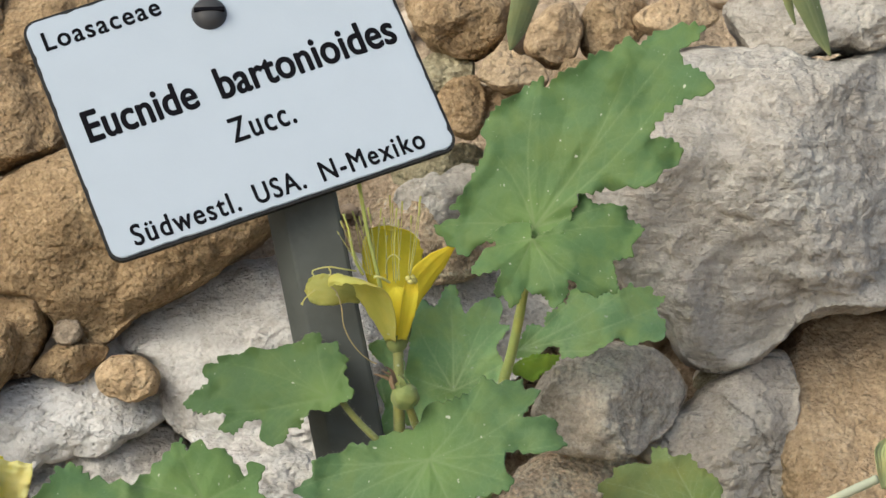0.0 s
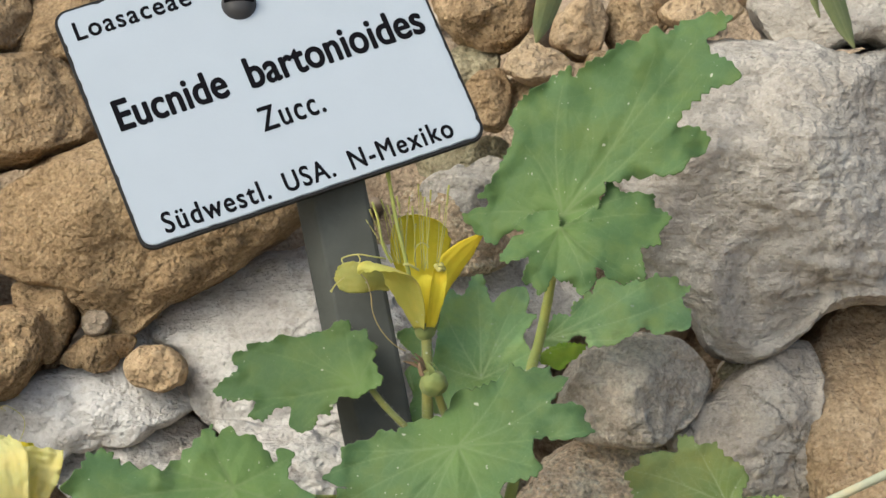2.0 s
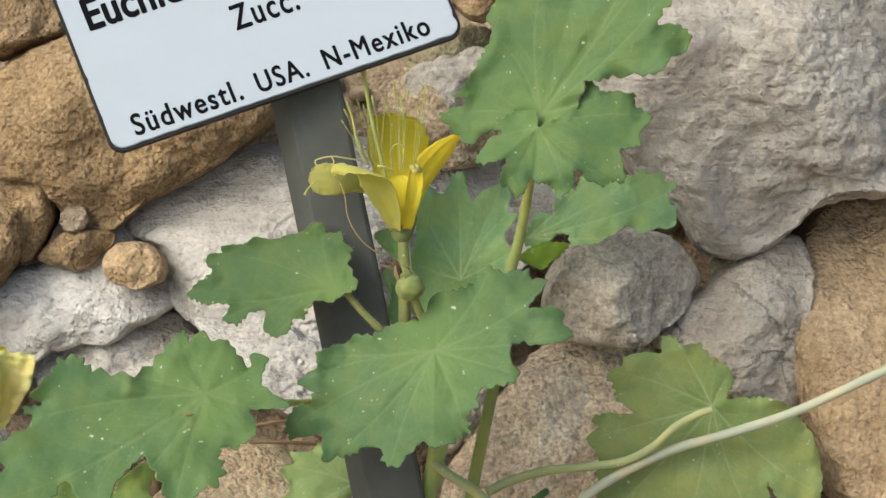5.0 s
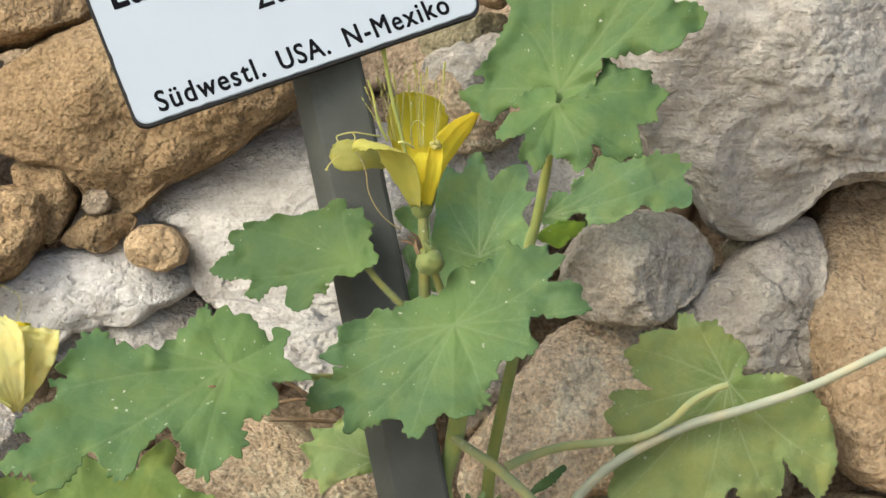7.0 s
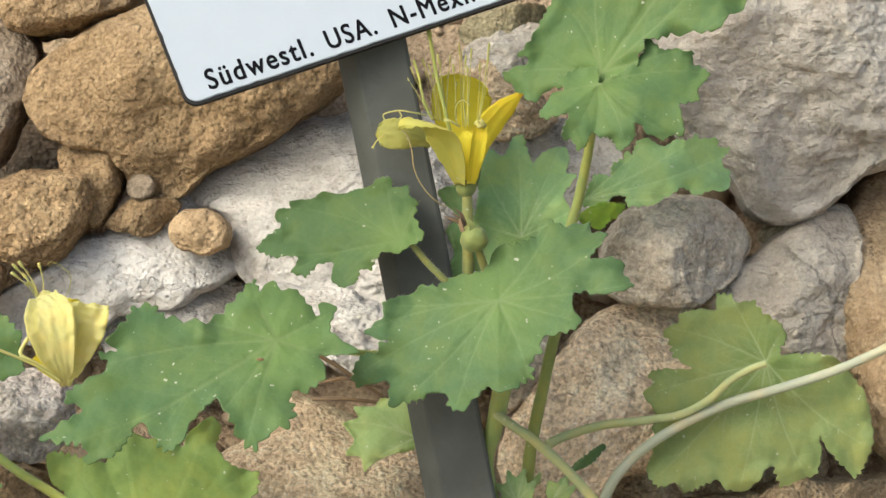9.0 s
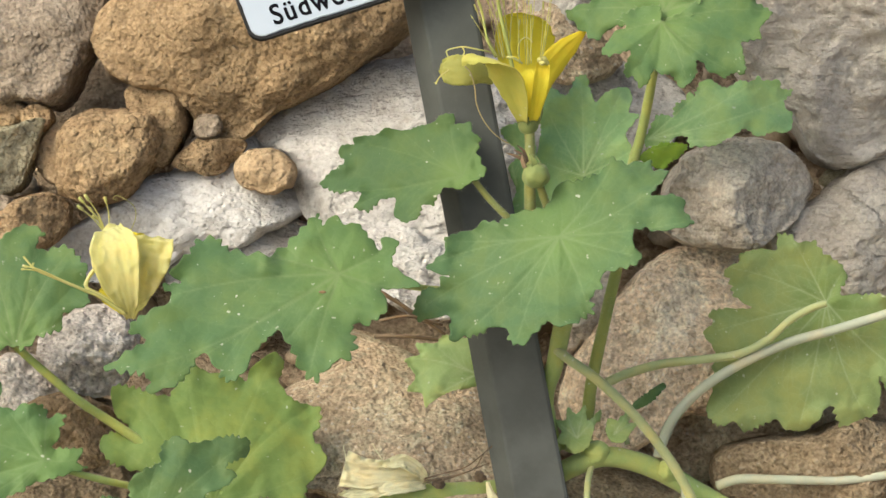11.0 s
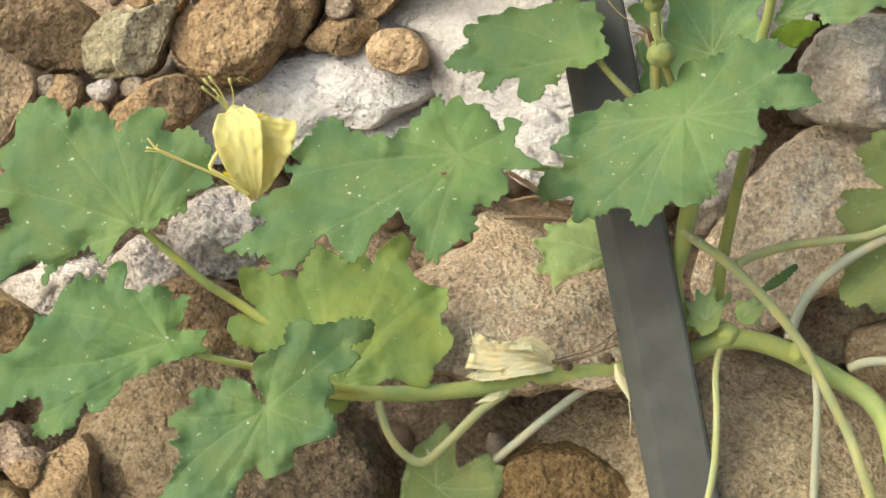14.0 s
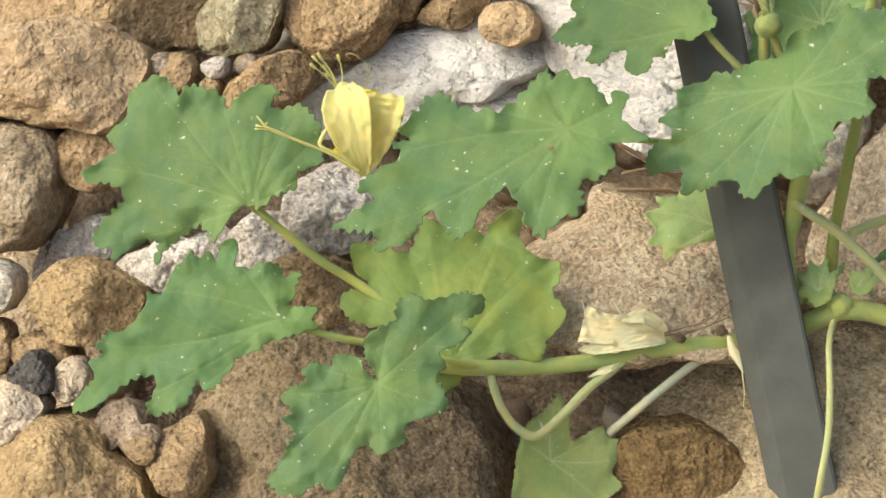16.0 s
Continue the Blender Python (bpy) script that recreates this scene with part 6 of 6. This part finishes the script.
def blade(name, line, widths, across, cup, material, parent, label="", ruffle=0.0, crease=0.06, crumple=0.0):
    """A petal: a strip along a line, with half widths, a side direction and a hollow (cup) across it."""
    L = spline([tuple(p) for p in line], 10)
    Wd = np.interp(np.linspace(0, 1, len(L)), np.linspace(0, 1, len(widths)), widths).tolist()
    side0 = Vector(across).normalized()
    count["petal"] = count.get("petal", 0) + 1
    seed = count["petal"] * 3.7
    m = 22
    verts, faces = [], []
    rows = len(L)
    for layer in (0, 1):
        for i, p in enumerate(L):
            tan = Vector(L[min(i + 1, rows - 1)] - L[max(i - 1, 0)]).normalized()
            s = (side0 - tan * side0.dot(tan)).normalized()
            nn = tan.cross(s)
            for k in range(m + 1):
                a = 2 * k / m - 1
                w = Wd[i]
                edge = abs(a) ** 3
                ruf = ruffle * (edge + (i / rows) ** 6) * noise.noise(Vector((i * 0.33, a * 3.0, seed)))
                fold = crease * w * noise.fractal(Vector((a * 3.6, i * 0.06, seed)), 0.8, 2.1, 3)
                if crumple:
                    fold += crumple * (abs(noise.noise(Vector((a * w * 0.42, i * 0.22, seed + 9)))) - 0.2) + 0.5 * crumple * noise.noise(Vector((a * w * 1.1, i * 0.6, seed)))
                q = Vector(p) + s * (a * w) + nn * (cup * a * a * w + ruf + fold + 0.22 * layer)
                verts.append(own(*q))
    for layer in (0, 1):
        o = layer * rows * (m + 1)
        for i in range(rows - 1):
            for k in range(m):
                f = (o + i * (m + 1) + k, o + i * (m + 1) + k + 1, o + (i + 1) * (m + 1) + k + 1, o + (i + 1) * (m + 1) + k)
                faces.append(f if layer == 0 else f[::-1])
    o = rows * (m + 1)
    border = [i for i in range(m + 1)] + [(i + 1) * (m + 1) - 1 for i in range(1, rows)] + [(rows - 1) * (m + 1) + k for k in range(m - 1, -1, -1)] + [i * (m + 1) for i in range(rows - 2, 0, -1)]
    for a, b in zip(border, border[1:] + border[:1]):
        faces.append((b, a, a + o, b + o))
    ob = put_mesh(name, verts, faces, material, parent, label)
    at_v = ob.data.attributes.new("vein", "FLOAT", "POINT")
    streak = [max(0.0, noise.noise(Vector(((2 * k / m - 1) * 5.5, i % rows * 0.05, seed)))) ** 1.3 * 1.6 for i in range(2 * rows) for k in range(m + 1)]
    at_v.data.foreach_set("value", np.array(streak, np.float32))
    return ob


def knob(name, at, size, material, parent, label="", seed=0, level=3, rough=0.08):
    dirs, faces = ball(level)
    verts = []
    for q in dirs:
        j = 1 + rough * noise.noise(Vector(q) * 2.2 + Vector((seed * 7.3, 0, 0)))
        verts.append(own(at[0] + q[0] * size[0] * j, at[1] + q[1] * size[1] * j, at[2] + q[2] * size[2] * j))
    return put_mesh(name, verts, faces, material, parent, label)


# ---- open flower ----
flower = tagged(new("flower"), "open yellow flower with long stamens")
flower.parent = plant
blade("petal", [(-0.2, 11.3, 4.0), (-0.4, 23.6, 9.0), (-0.8, 32.8, 13.0), (-0.5, 38.6, 15.0), (0.4, 41.8, 16.0), (0.8, 43.4, 16.0)], [1.6, 5.8, 8.6, 8.9, 7.0, 2.8], (1, 0.05, 0.05), -0.22, PETAL, flower, "broad upright yellow petal", 0.5, 0.03)
blade("petal", [(2.7, 12.0, 1.0), (4.6, 21.6, 3.0), (7.8, 28.4, 5.0), (12.4, 33.6, 5.0), (17.6, 38.7, 4.0)], [1.4, 3.2, 4.3, 3.2, 0.2], (0.62, -0.62, 0.45), -0.2, PETAL, flower)
blade("petal", [(-9.5, 23.0, -7.0), (-13.3, 24.8, -10.0), (-17.0, 25.2, -12.0), (-20.8, 25.4, -12.0), (-23.6, 25.6, -11.0), (-24.9, 25.6, -10.0)], [1.8, 3.4, 4.4, 4.6, 3.8, 1.2], (0.0, 1, 0.2), -0.2, PETALG, flower, "paler greenish outer face of a petal bent outwards", 0.8)
blade("petal", [(-0.9, 11.0, -4.0), (-2.8, 18.3, -9.0), (-5.7, 25.2, -13.0), (-9.4, 28.1, -16.0), (-13.8, 28.7, -18.0), (-17.2, 27.8, -18.0), (-18.3, 26.0, -17.0)], [1.7, 4.2, 5.6, 4.4, 2.4, 1.6, 0.4], (0.86, -0.25, -0.30), 0.28, PETALB, flower, "petal curling outwards", 0.5, 0.04)
blade("petal", [(2.0, 11.3, -4.0), (3.3, 18.3, -8.0), (4.1, 23.4, -9.0), (4.6, 27.5, -9.0)], [1.3, 2.2, 2.4, 1.9], (0.95, 0.1, 0.2), 0.35, PETAL, flower, "", 0.5)
blade("petal", [(0.7, 11.7, -2.0), (0.8, 18.3, -4.0), (0.7, 23.4, -4.0), (0.5, 26.0, -3.0)], [1.2, 2.6, 3.0, 1.0], (1, 0, 0), 0.1, PETAL, flower)
for k, (x, y, d) in enumerate(((3.8, 28.4, -10.0), (5.1, 28.7, -9.5), (4.5, 27.4, -11.0), (5.6, 27.7, -9.0))):
    knob("anther_clump", (x, y, d), (0.9, 0.8, 0.8), FILAMENT, flower, "cream curled anthers", k, 2, 0.5)
tube("anther_clump", [(-5.7, 28.8, -15.0), (-4.1, 28.7, -15.5), (-2.5, 27.9, -15.0), (-1.3, 27.1, -14.0)], 0.45, 0.3, FILAMENT, flower, sides=8, lumpy=0.5)
knob("calyx", (0.6, 10.4, 0.0), (3.0, 3.3, 3.0), CALYX, flower, "green calyx cup", 1)
for k in range(5):
    a = radians(72 * k + 20)
    c = Vector((0.6, 11.0, 0.0))
    o = Vector((math.cos(a), 0.15, math.sin(a)))
    blade("sepal", [c + o * 2.4 + Vector((0, -1.2, 0)), c + o * 3.6 + Vector((0, 1.8, 0)), c + o * 4.4 + Vector((0, 5.4, 0))], [1.5, 1.3, 0.2], (-math.sin(a), 0, math.cos(a)), 0.1, CALYX, flower)


def stamen(base, tip_at, bend, thick, parent, material=FILAMENT):
    b, t = Vector(base), Vector(tip_at)
    mid = (b + t) / 2 + Vector(bend)
    return tube("stamen", [b, mid, t], thick, thick * 0.7, material, parent, sides=6, steps=9, lumpy=0.0, tip=3.0)


rng = np.random.RandomState(11)
for base, tip_at in (
        ((-9.5, 29.8, -3.1), (-14.7, 46.9, -2.2)), ((-8.9, 29.5, -2.6), (-16.9, 42.6, -0.2)),
        ((-9.4, 30.2, -0.4), (-15.4, 44.7, -4.2)), ((-8.3, 29.9, 3.2), (-14.0, 41.9, 6.0)),
        ((-7.0, 29.5, -2.0), (-12.2, 47.8, 4.2)), ((-6.4, 29.5, -1.5), (-10.3, 46.2, 1.4)),
        ((-5.1, 28.5, -3.0), (-7.7, 48.6, -2.9)), ((-4.8, 28.7, 4.3), (-7.0, 46.7, -2.4)),
        ((-7.7, 29.9, 3.3), (-11.2, 44.1, 4.9)), ((-5.1, 28.5, -2.3), (-4.0, 48.7, 4.6)),
        ((-2.2, 28.0, 1.6), (-3.2, 45.8, -1.3)), ((-0.3, 28.0, 3.7), (-1.5, 52.3, 3.8)),
        ((0.7, 27.9, -3.2), (-0.8, 50.1, 5.6)), ((0.7, 28.0, 2.0), (2.1, 50.6, 2.3)),
        ((0.3, 27.3, -2.4), (0.5, 48.5, 1.1)), ((1.3, 27.9, -3.2), (1.0, 45.3, 0.7)),
        ((3.9, 30.0, 3.8), (4.6, 46.6, 6.2)), ((4.2, 29.2, -1.3), (7.3, 52.0, 1.6)),
        ((4.5, 29.6, 1.2), (7.1, 49.3, 5.9)), ((-5.1, 28.7, 3.6), (-4.5, 44.1, 5.6)),
        ((-2.0, 28.6, -0.3), (-2.2, 40.8, 1.1)), ((-7.0, 29.2, -0.1), (-9.0, 43.4, 2.2))):
    stamen(base, tip_at, (rng.uniform(-0.5, 0.5), 0.3, 0.8), rng.uniform(0.12, 0.17), flower)
tube("stamen", [(-2.5, 29.8, -3.0), (-2.2, 33.6, -5.0), (-0.3, 35.2, -6.0), (1.6, 33.8, -6.0)], 0.2, 0.16, FILAMENT, flower, sides=6, tip=1.6)
tube("pistil", [(-3.8, 24.7, -2.0), (-5.3, 31.7, -3.0), (-7.7, 41.3, -3.0), (-9.1, 48.9, -3.0), (-10.3, 55.8, -3.0)], 0.62, 0.58, PISTIL, flower, "thick greenish pistil", sides=10, tip=1.25)
tube("pistil", [(-8.9, 29.4, -5.0), (-11.4, 34.2, -6.0), (-13.0, 41.8, -6.0), (-14.5, 46.5, -6.0)], 0.42, 0.36, PISTIL, flower, sides=8)
tube("stamen", [(-10.7, 30.4, -14.0), (-15.1, 31.1, -16.0), (-18.5, 31.5, -17.0), (-22.7, 30.5, -17.0), (-22.5, 28.7, -17.0)], 0.26, 0.22, FILAMENT, flower, sides=6)
tube("stamen", [(-18.5, 31.5, -17.0), (-17.8, 30.1, -17.0), (-18.2, 29.0, -17.0)], 0.22, 0.2, FILAMENT, flower, sides=6, tip=1.8)
tube("stamen", [(-22.3, 25.1, -14.0), (-23.9, 23.8, -15.0), (-25.1, 22.6, -15.0), (-26.0, 20.9, -15.0)], 0.22, 0.2, FILAMENT, flower, sides=6, tip=2.0)
tube("withered_style", [(-17.9, 26.2, -17.0), (-16.0, 24.2, -16.5), (-14.8, 20.1, -15.0), (-14.3, 15.7, -14.0), (-12.7, 11.6, -13.0), (-10.0, 7.9, -12.0), (-6.9, 5.3, -10.0), (-5.0, 4.4, -9.0)], 0.17, 0.2, STYLE, flower, "thin withered yellow brown style", sides=6)
for dx, dy in ((0, 0), (6, 8), (-14, -6), (10, -4)):
    blade("dry_scrap", [(0.3, -1.0, -8.0), tuple(Vector((-1.3, 1.2, -9.0)) + Vector((dx * 0.1, dy * 0.1, 0))), tuple(Vector((-3.5, 2.5, -10.0)) + Vector((dx * 0.16, dy * 0.16, 0)))], [0.6, 0.5, 0.1], (0.3, 1, 0.2), 0.3, TWIG, flower)
bud = knob("bud", (3.0, -4.8, -9.0), (4.0, 3.8, 4.0), CALYX, plant, "round green seed capsule with dry tip", 4, 4)
for k in range(5):
    a = radians(72 * k)
    c = Vector((1.9, -1.8, -9.0))
    blade("sepal", [c + Vector((math.cos(a) * 2.4, -0.8, math.sin(a) * 2.4)), c + Vector((math.cos(a) * 2.6 - 0.6, 1.2, math.sin(a) * 2.6)), c + Vector((math.cos(a) * 1.6 - 1.5, 3.0, math.sin(a) * 1.6))], [1.0, 0.8, 0.15], (-math.sin(a), 0, math.cos(a)), 0.1, TWIG if k % 2 else CALYX, bud)

# ---- half closed, nodding flower ----
faded = tagged(new("flower"), "half-closed fading yellow flower with drooping petals")
faded.parent = plant
blade("petal", [(-115.4, -47.4, 2.0), (-115.8, -41.5, -3.5), (-117.4, -34.6, -6.5), (-118.6, -28.4, -7.0), (-119.2, -23.6, -5.0), (-119.0, -20.2, -2.0)], [1.0, 3.4, 5.6, 7.0, 7.2, 5.4, 1.2], (1, 0.16, 0.02), 0.20, PETALP, faded, "pale yellow folded petal", 1.0, 0.05, 0.3)
blade("petal", [(-115.0, -47.4, 2.5), (-113.6, -41.0, 0.0), (-112.2, -34.0, -1.0), (-111.4, -28.0, -1.0), (-111.0, -23.6, 0.5)], [1.0, 3.6, 6.2, 8.2, 8.9, 8.4], (1, 0.02, 0.10), 0.22, PETALP, faded, "pale yellow petal with a ruffled ragged top", 2.6, 0.07, 0.8)
blade("petal", [(-116.2, -47.0, 6.0), (-115.5, -39.3, 8.0), (-115.6, -31.2, 9.0), (-115.4, -26.0, 9.0), (-115.2, -22.2, 8.0)], [0.8, 2.8, 5.2, 6.4, 5.2, 2.0], (1, 0.1, -0.1), -0.2, PETAL, faded, "", 1.6, 0.10, 0.5)
tube("petal", [(-116.2, -46.3, 1.0), (-119.8, -43.0, 0.0), (-123.6, -40.8, -1.0), (-127.2, -38.8, -2.0), (-127.6, -36.9, -2.0), (-125.6, -33.4, -1.0), (-123.6, -30.5, 0.0)], 0.5, 0.6, PETALP, faded, "rolled edge of a drooping petal", sides=10, lumpy=0.4)
blade("petal", [(-116.4, -46.6, 4.0), (-119.5, -43.6, 4.5), (-122.6, -41.2, 5.0), (-124.8, -39.3, 5.0)], [0.7, 1.8, 2.0, 1.2], (0.5, 0.85, 0.2), -0.2, PETAL, faded, "deep yellow inner side of a petal", 0.6, 0.08, 0.3)
for x, y, d in ((-131.0, -12.2, 4.0), (-129.0, -11.4, 2.0), (-128.3, -15.1, 6.0), (-130.8, -14.6, 0.0), (-123.5, -11.9, 5.0), (-126.8, -17.4, 3.0)):
    stamen((-122.5, -24.0, 4.0), (x, y, d), (0.8, 0.2, 0.6), 0.25, faded)
tube("stamen", [(-115.7, -22.3, 3.0), (-114.0, -18.3, 2.0), (-114.3, -15.0, 2.0), (-117.0, -12.7, 2.0), (-119.5, -11.6, 2.0), (-120.5, -12.4, 2.0), (-119.3, -13.1, 2.0)], 0.12, 0.09, FILAMENT, faded, sides=6)
tube("pistil", [(-115.8, -46.3, -2.0), (-122.9, -41.5, -4.0), (-128.6, -38.9, -6.0), (-136.3, -35.6, -8.0), (-141.5, -33.3, -9.0), (-145.0, -29.7, -9.0)], 0.6, 0.32, FILAMENT, faded, "long bent pistil", sides=8)
tube("stamen", [(-128.6, -38.7, -6.0), (-134.9, -35.9, -8.0), (-140.7, -33.3, -9.5), (-145.2, -32.4, -9.0)], 0.26, 0.22, FILAMENT, faded, sides=6, tip=2.0)
tube("stamen", [(-138.3, -34.8, -8.0), (-142.1, -33.2, -9.0), (-142.0, -31.5, -9.0)], 0.24, 0.2, FILAMENT, faded, sides=6, tip=1.8)
tube("stamen", [(-140.3, -34.0, -8.0), (-142.8, -33.5, -9.0), (-145.6, -33.4, -9.0)], 0.24, 0.2, FILAMENT, faded, sides=6, tip=1.6)

# a tiny dark insect on the large leaf
knob("insect", (-57.0, -38.8, -27.5), (1.15, 0.45, 0.5), TWIG, plant, "tiny dark insect sitting on a leaf", 3, 2, 0.2)

# ---- withered flower on the lying stem ----
dead = tagged(new("flower"), "withered papery cream flower remains")
dead.parent = plant
blade("petal", [(-28.6, -95.6, 26.0), (-35.0, -94.2, 22.0), (-42.0, -93.6, 20.5), (-48.0, -93.2, 20.0), (-53.4, -91.8, 20.0)], [0.8, 3.4, 4.2, 4.4, 4.8, 5.6], (0.05, 1, 0.1), 0.25, DRYPETAL, dead, "papery dried petal", 2.2, 0.12, 0.8)
blade("petal", [(-28.8, -95.0, 24.0), (-32.0, -91.6, 21.0), (-35.6, -89.6, 19.5), (-39.6, -90.4, 19.5), (-43.0, -91.6, 20.0)], [0.8, 2.0, 2.2, 1.6, 0.3], (0.5, 0.85, 0.2), 0.5, DRYPETAL, dead, "", 1.2, 0.12, 0.9)
blade("petal", [(-29.0, -97.2, 24.0), (-36.0, -97.4, 20.0), (-44.0, -98.4, 19.0), (-50.0, -99.4, 19.0), (-54.6, -99.6, 19.5)], [0.8, 2.2, 2.4, 2.0, 0.3], (0.0, 1, 0.5), 0.4, DRYPETAL, dead, "", 1.4, 0.12, 1.0)
blade("petal", [(-10.5, -95.5, 24.0), (-9.1, -99.5, 22.0), (-7.0, -103.2, 22.0), (-6.0, -106.5, 22.0)], [0.6, 1.4, 1.2, 0.2], (1, 0.3, 0.3), 0.4, DRYPETAL, dead, "", 0.8)
blade("petal", [(-42.0, -103.9, 24.0), (-46.9, -105.9, 22.0), (-52.0, -107.8, 22.0)], [0.5, 1.2, 0.2], (0.3, 1, 0.3), 0.4, DRYPETAL, dead, "", 1.2)
for pts in ([(-52.5, -90.0, 20.0), (-52.9, -87.5, 20.0), (-53.6, -84.9, 20.0)], [(-41.9, -89.0, 20.0), (-43.6, -86.5, 20.0), (-44.8, -84.3, 20.0)], [(-6.5, -106.2, 22.0), (-5.9, -111.2, 22.0), (-6.2, -116.5, 24.0)]):
    tube("fibre", pts, 0.22, 0.12, DRYPETAL, dead, sides=6)
knob("capsule", (-25.2, -96.3, 24.0), (1.8, 1.4, 1.5), TWIG, dead, "dark dried capsule", 9, 3, 0.7)
knob("dry_node", (-12.9, -94.1, 25.0), (1.7, 1.5, 1.6), TWIG, dead, "dark dried leaf scar", 5, 3, 0.8)
for pts in ([(-29.4, -94.9, 23.0), (-23.5, -93.0, 22.0), (-16.7, -90.8, 20.0), (-9.1, -84.5, 18.0)], [(-25.2, -95.6, 23.0), (-18.3, -93.1, 20.0), (-9.9, -89.5, 18.0)], [(-29.4, -95.5, 23.0), (-20.9, -93.7, 21.0), (-14.5, -91.4, 20.0), (-11.7, -86.8, 19.0)]):
    tube("dry_style", pts, 0.30, 0.2, TWIG, dead, sides=6)


# ---- withered bud at the end of the long pale stalk ----
wilted = tagged(new("bud"), "wilted pale green bud on a long stalk")
wilted.parent = plant
blade("sepal", [(140.4, -31.3, 8.0), (139.5, -25.2, 6.0), (139.1, -20.4, 6.0), (141.2, -17.0, 7.0)], [0.8, 2.0, 2.2, 0.4], (1, 0.1, 0.3), 0.4, STEMP, wilted, "", 0.8, 0.2)
blade("sepal", [(141.1, -31.7, 9.0), (144.3, -27.7, 8.0), (147.6, -25.3, 9.0), (150.5, -24.9, 10.0)], [0.8, 2.6, 2.8, 0.8], (0.2, 1, 0.2), 0.3, STEMP, wilted, "", 0.8, 0.2)
blade("petal", [(142.0, -30.8, 12.0), (146.4, -23.8, 12.0), (149.8, -18.9, 13.0)], [1.0, 3.0, 1.4], (1, 0.4, 0.2), 0.3, DRYPETAL, wilted, "", 1.2, 0.3)

# ---- dry twigs and the tips of succulent leaves higher up ----
def lone(ob, label, category, group=""):
    """Turns a part built in the plant's own space into a thing by itself."""
    ob.parent = None
    ob.matrix_world = plant.matrix_world.copy()
    return tagged(ob, label, category, group)


for pts, r in (([(-45.1, -39.0, 46.0), (-35.6, -44.8, 48.0), (-24.4, -52.4, 50.0)], 0.95), ([(-44.2, -48.3, 48.0), (-35.5, -46.8, 46.0), (-25.3, -49.5, 50.0)], 0.8),
               ([(-46.0, -53.2, 50.0), (-36.4, -53.1, 48.0), (-25.3, -54.2, 52.0)], 1.0), ([(-40.1, -41.4, 50.0), (-32.3, -48.2, 52.0), (-26.3, -48.2, 54.0)], 0.7)):
    lone(tube("dry_twig", pts, r * 0.72, r * 0.5, TWIG, plant, sides=8, lumpy=0.2), "thin dry brown twig lying in a gap between stones", "twig", "dry twigs")
for pts, wd in (([(41.4, 125.3, 70.0), (40.2, 115.2, 74.0), (37.4, 105.9, 78.0), (35.4, 100.0, 80.0)], [5.2, 4.6, 3.2, 0.4]), ([(120.9, 126.8, 66.0), (126.3, 115.1, 70.0), (131.0, 105.0, 74.0), (134.4, 98.2, 76.0)], [4.4, 4.0, 2.6, 0.3]),
                ([(119.3, 127.7, 74.0), (121.5, 115.9, 78.0), (124.0, 108.2, 80.0)], [2.0, 1.6, 0.3])):
    lone(blade("succulent_leaf", pts, wd, (1, 0.25, 0.1), 0.35, AGAVE, plant), "narrow greyish green succulent leaf tip hanging over the stones", "leaf", "succulent leaves")


# ---- soft pale hairs of the stems and leaf rims ----
def build_hairs():
    verts, faces = [], []
    rng = np.random.RandomState(21)
    for root, way, long in HAIRS:
        way = way / (np.linalg.norm(way) + 1e-9)
        side = np.cross(way, rng.normal(size=3))
        side *= 0.035 / (np.linalg.norm(side) + 1e-9)
        k = len(verts)
        verts += [own(*(root - side)), own(*(root + side)), own(*(root + way * long))]
        faces.append((k, k + 1, k + 2))
    tagged(put_mesh("hairs", verts, faces, STEMW, plant, "fine pale hairs on stems and leaf rims"), kind="stuff")


build_hairs()
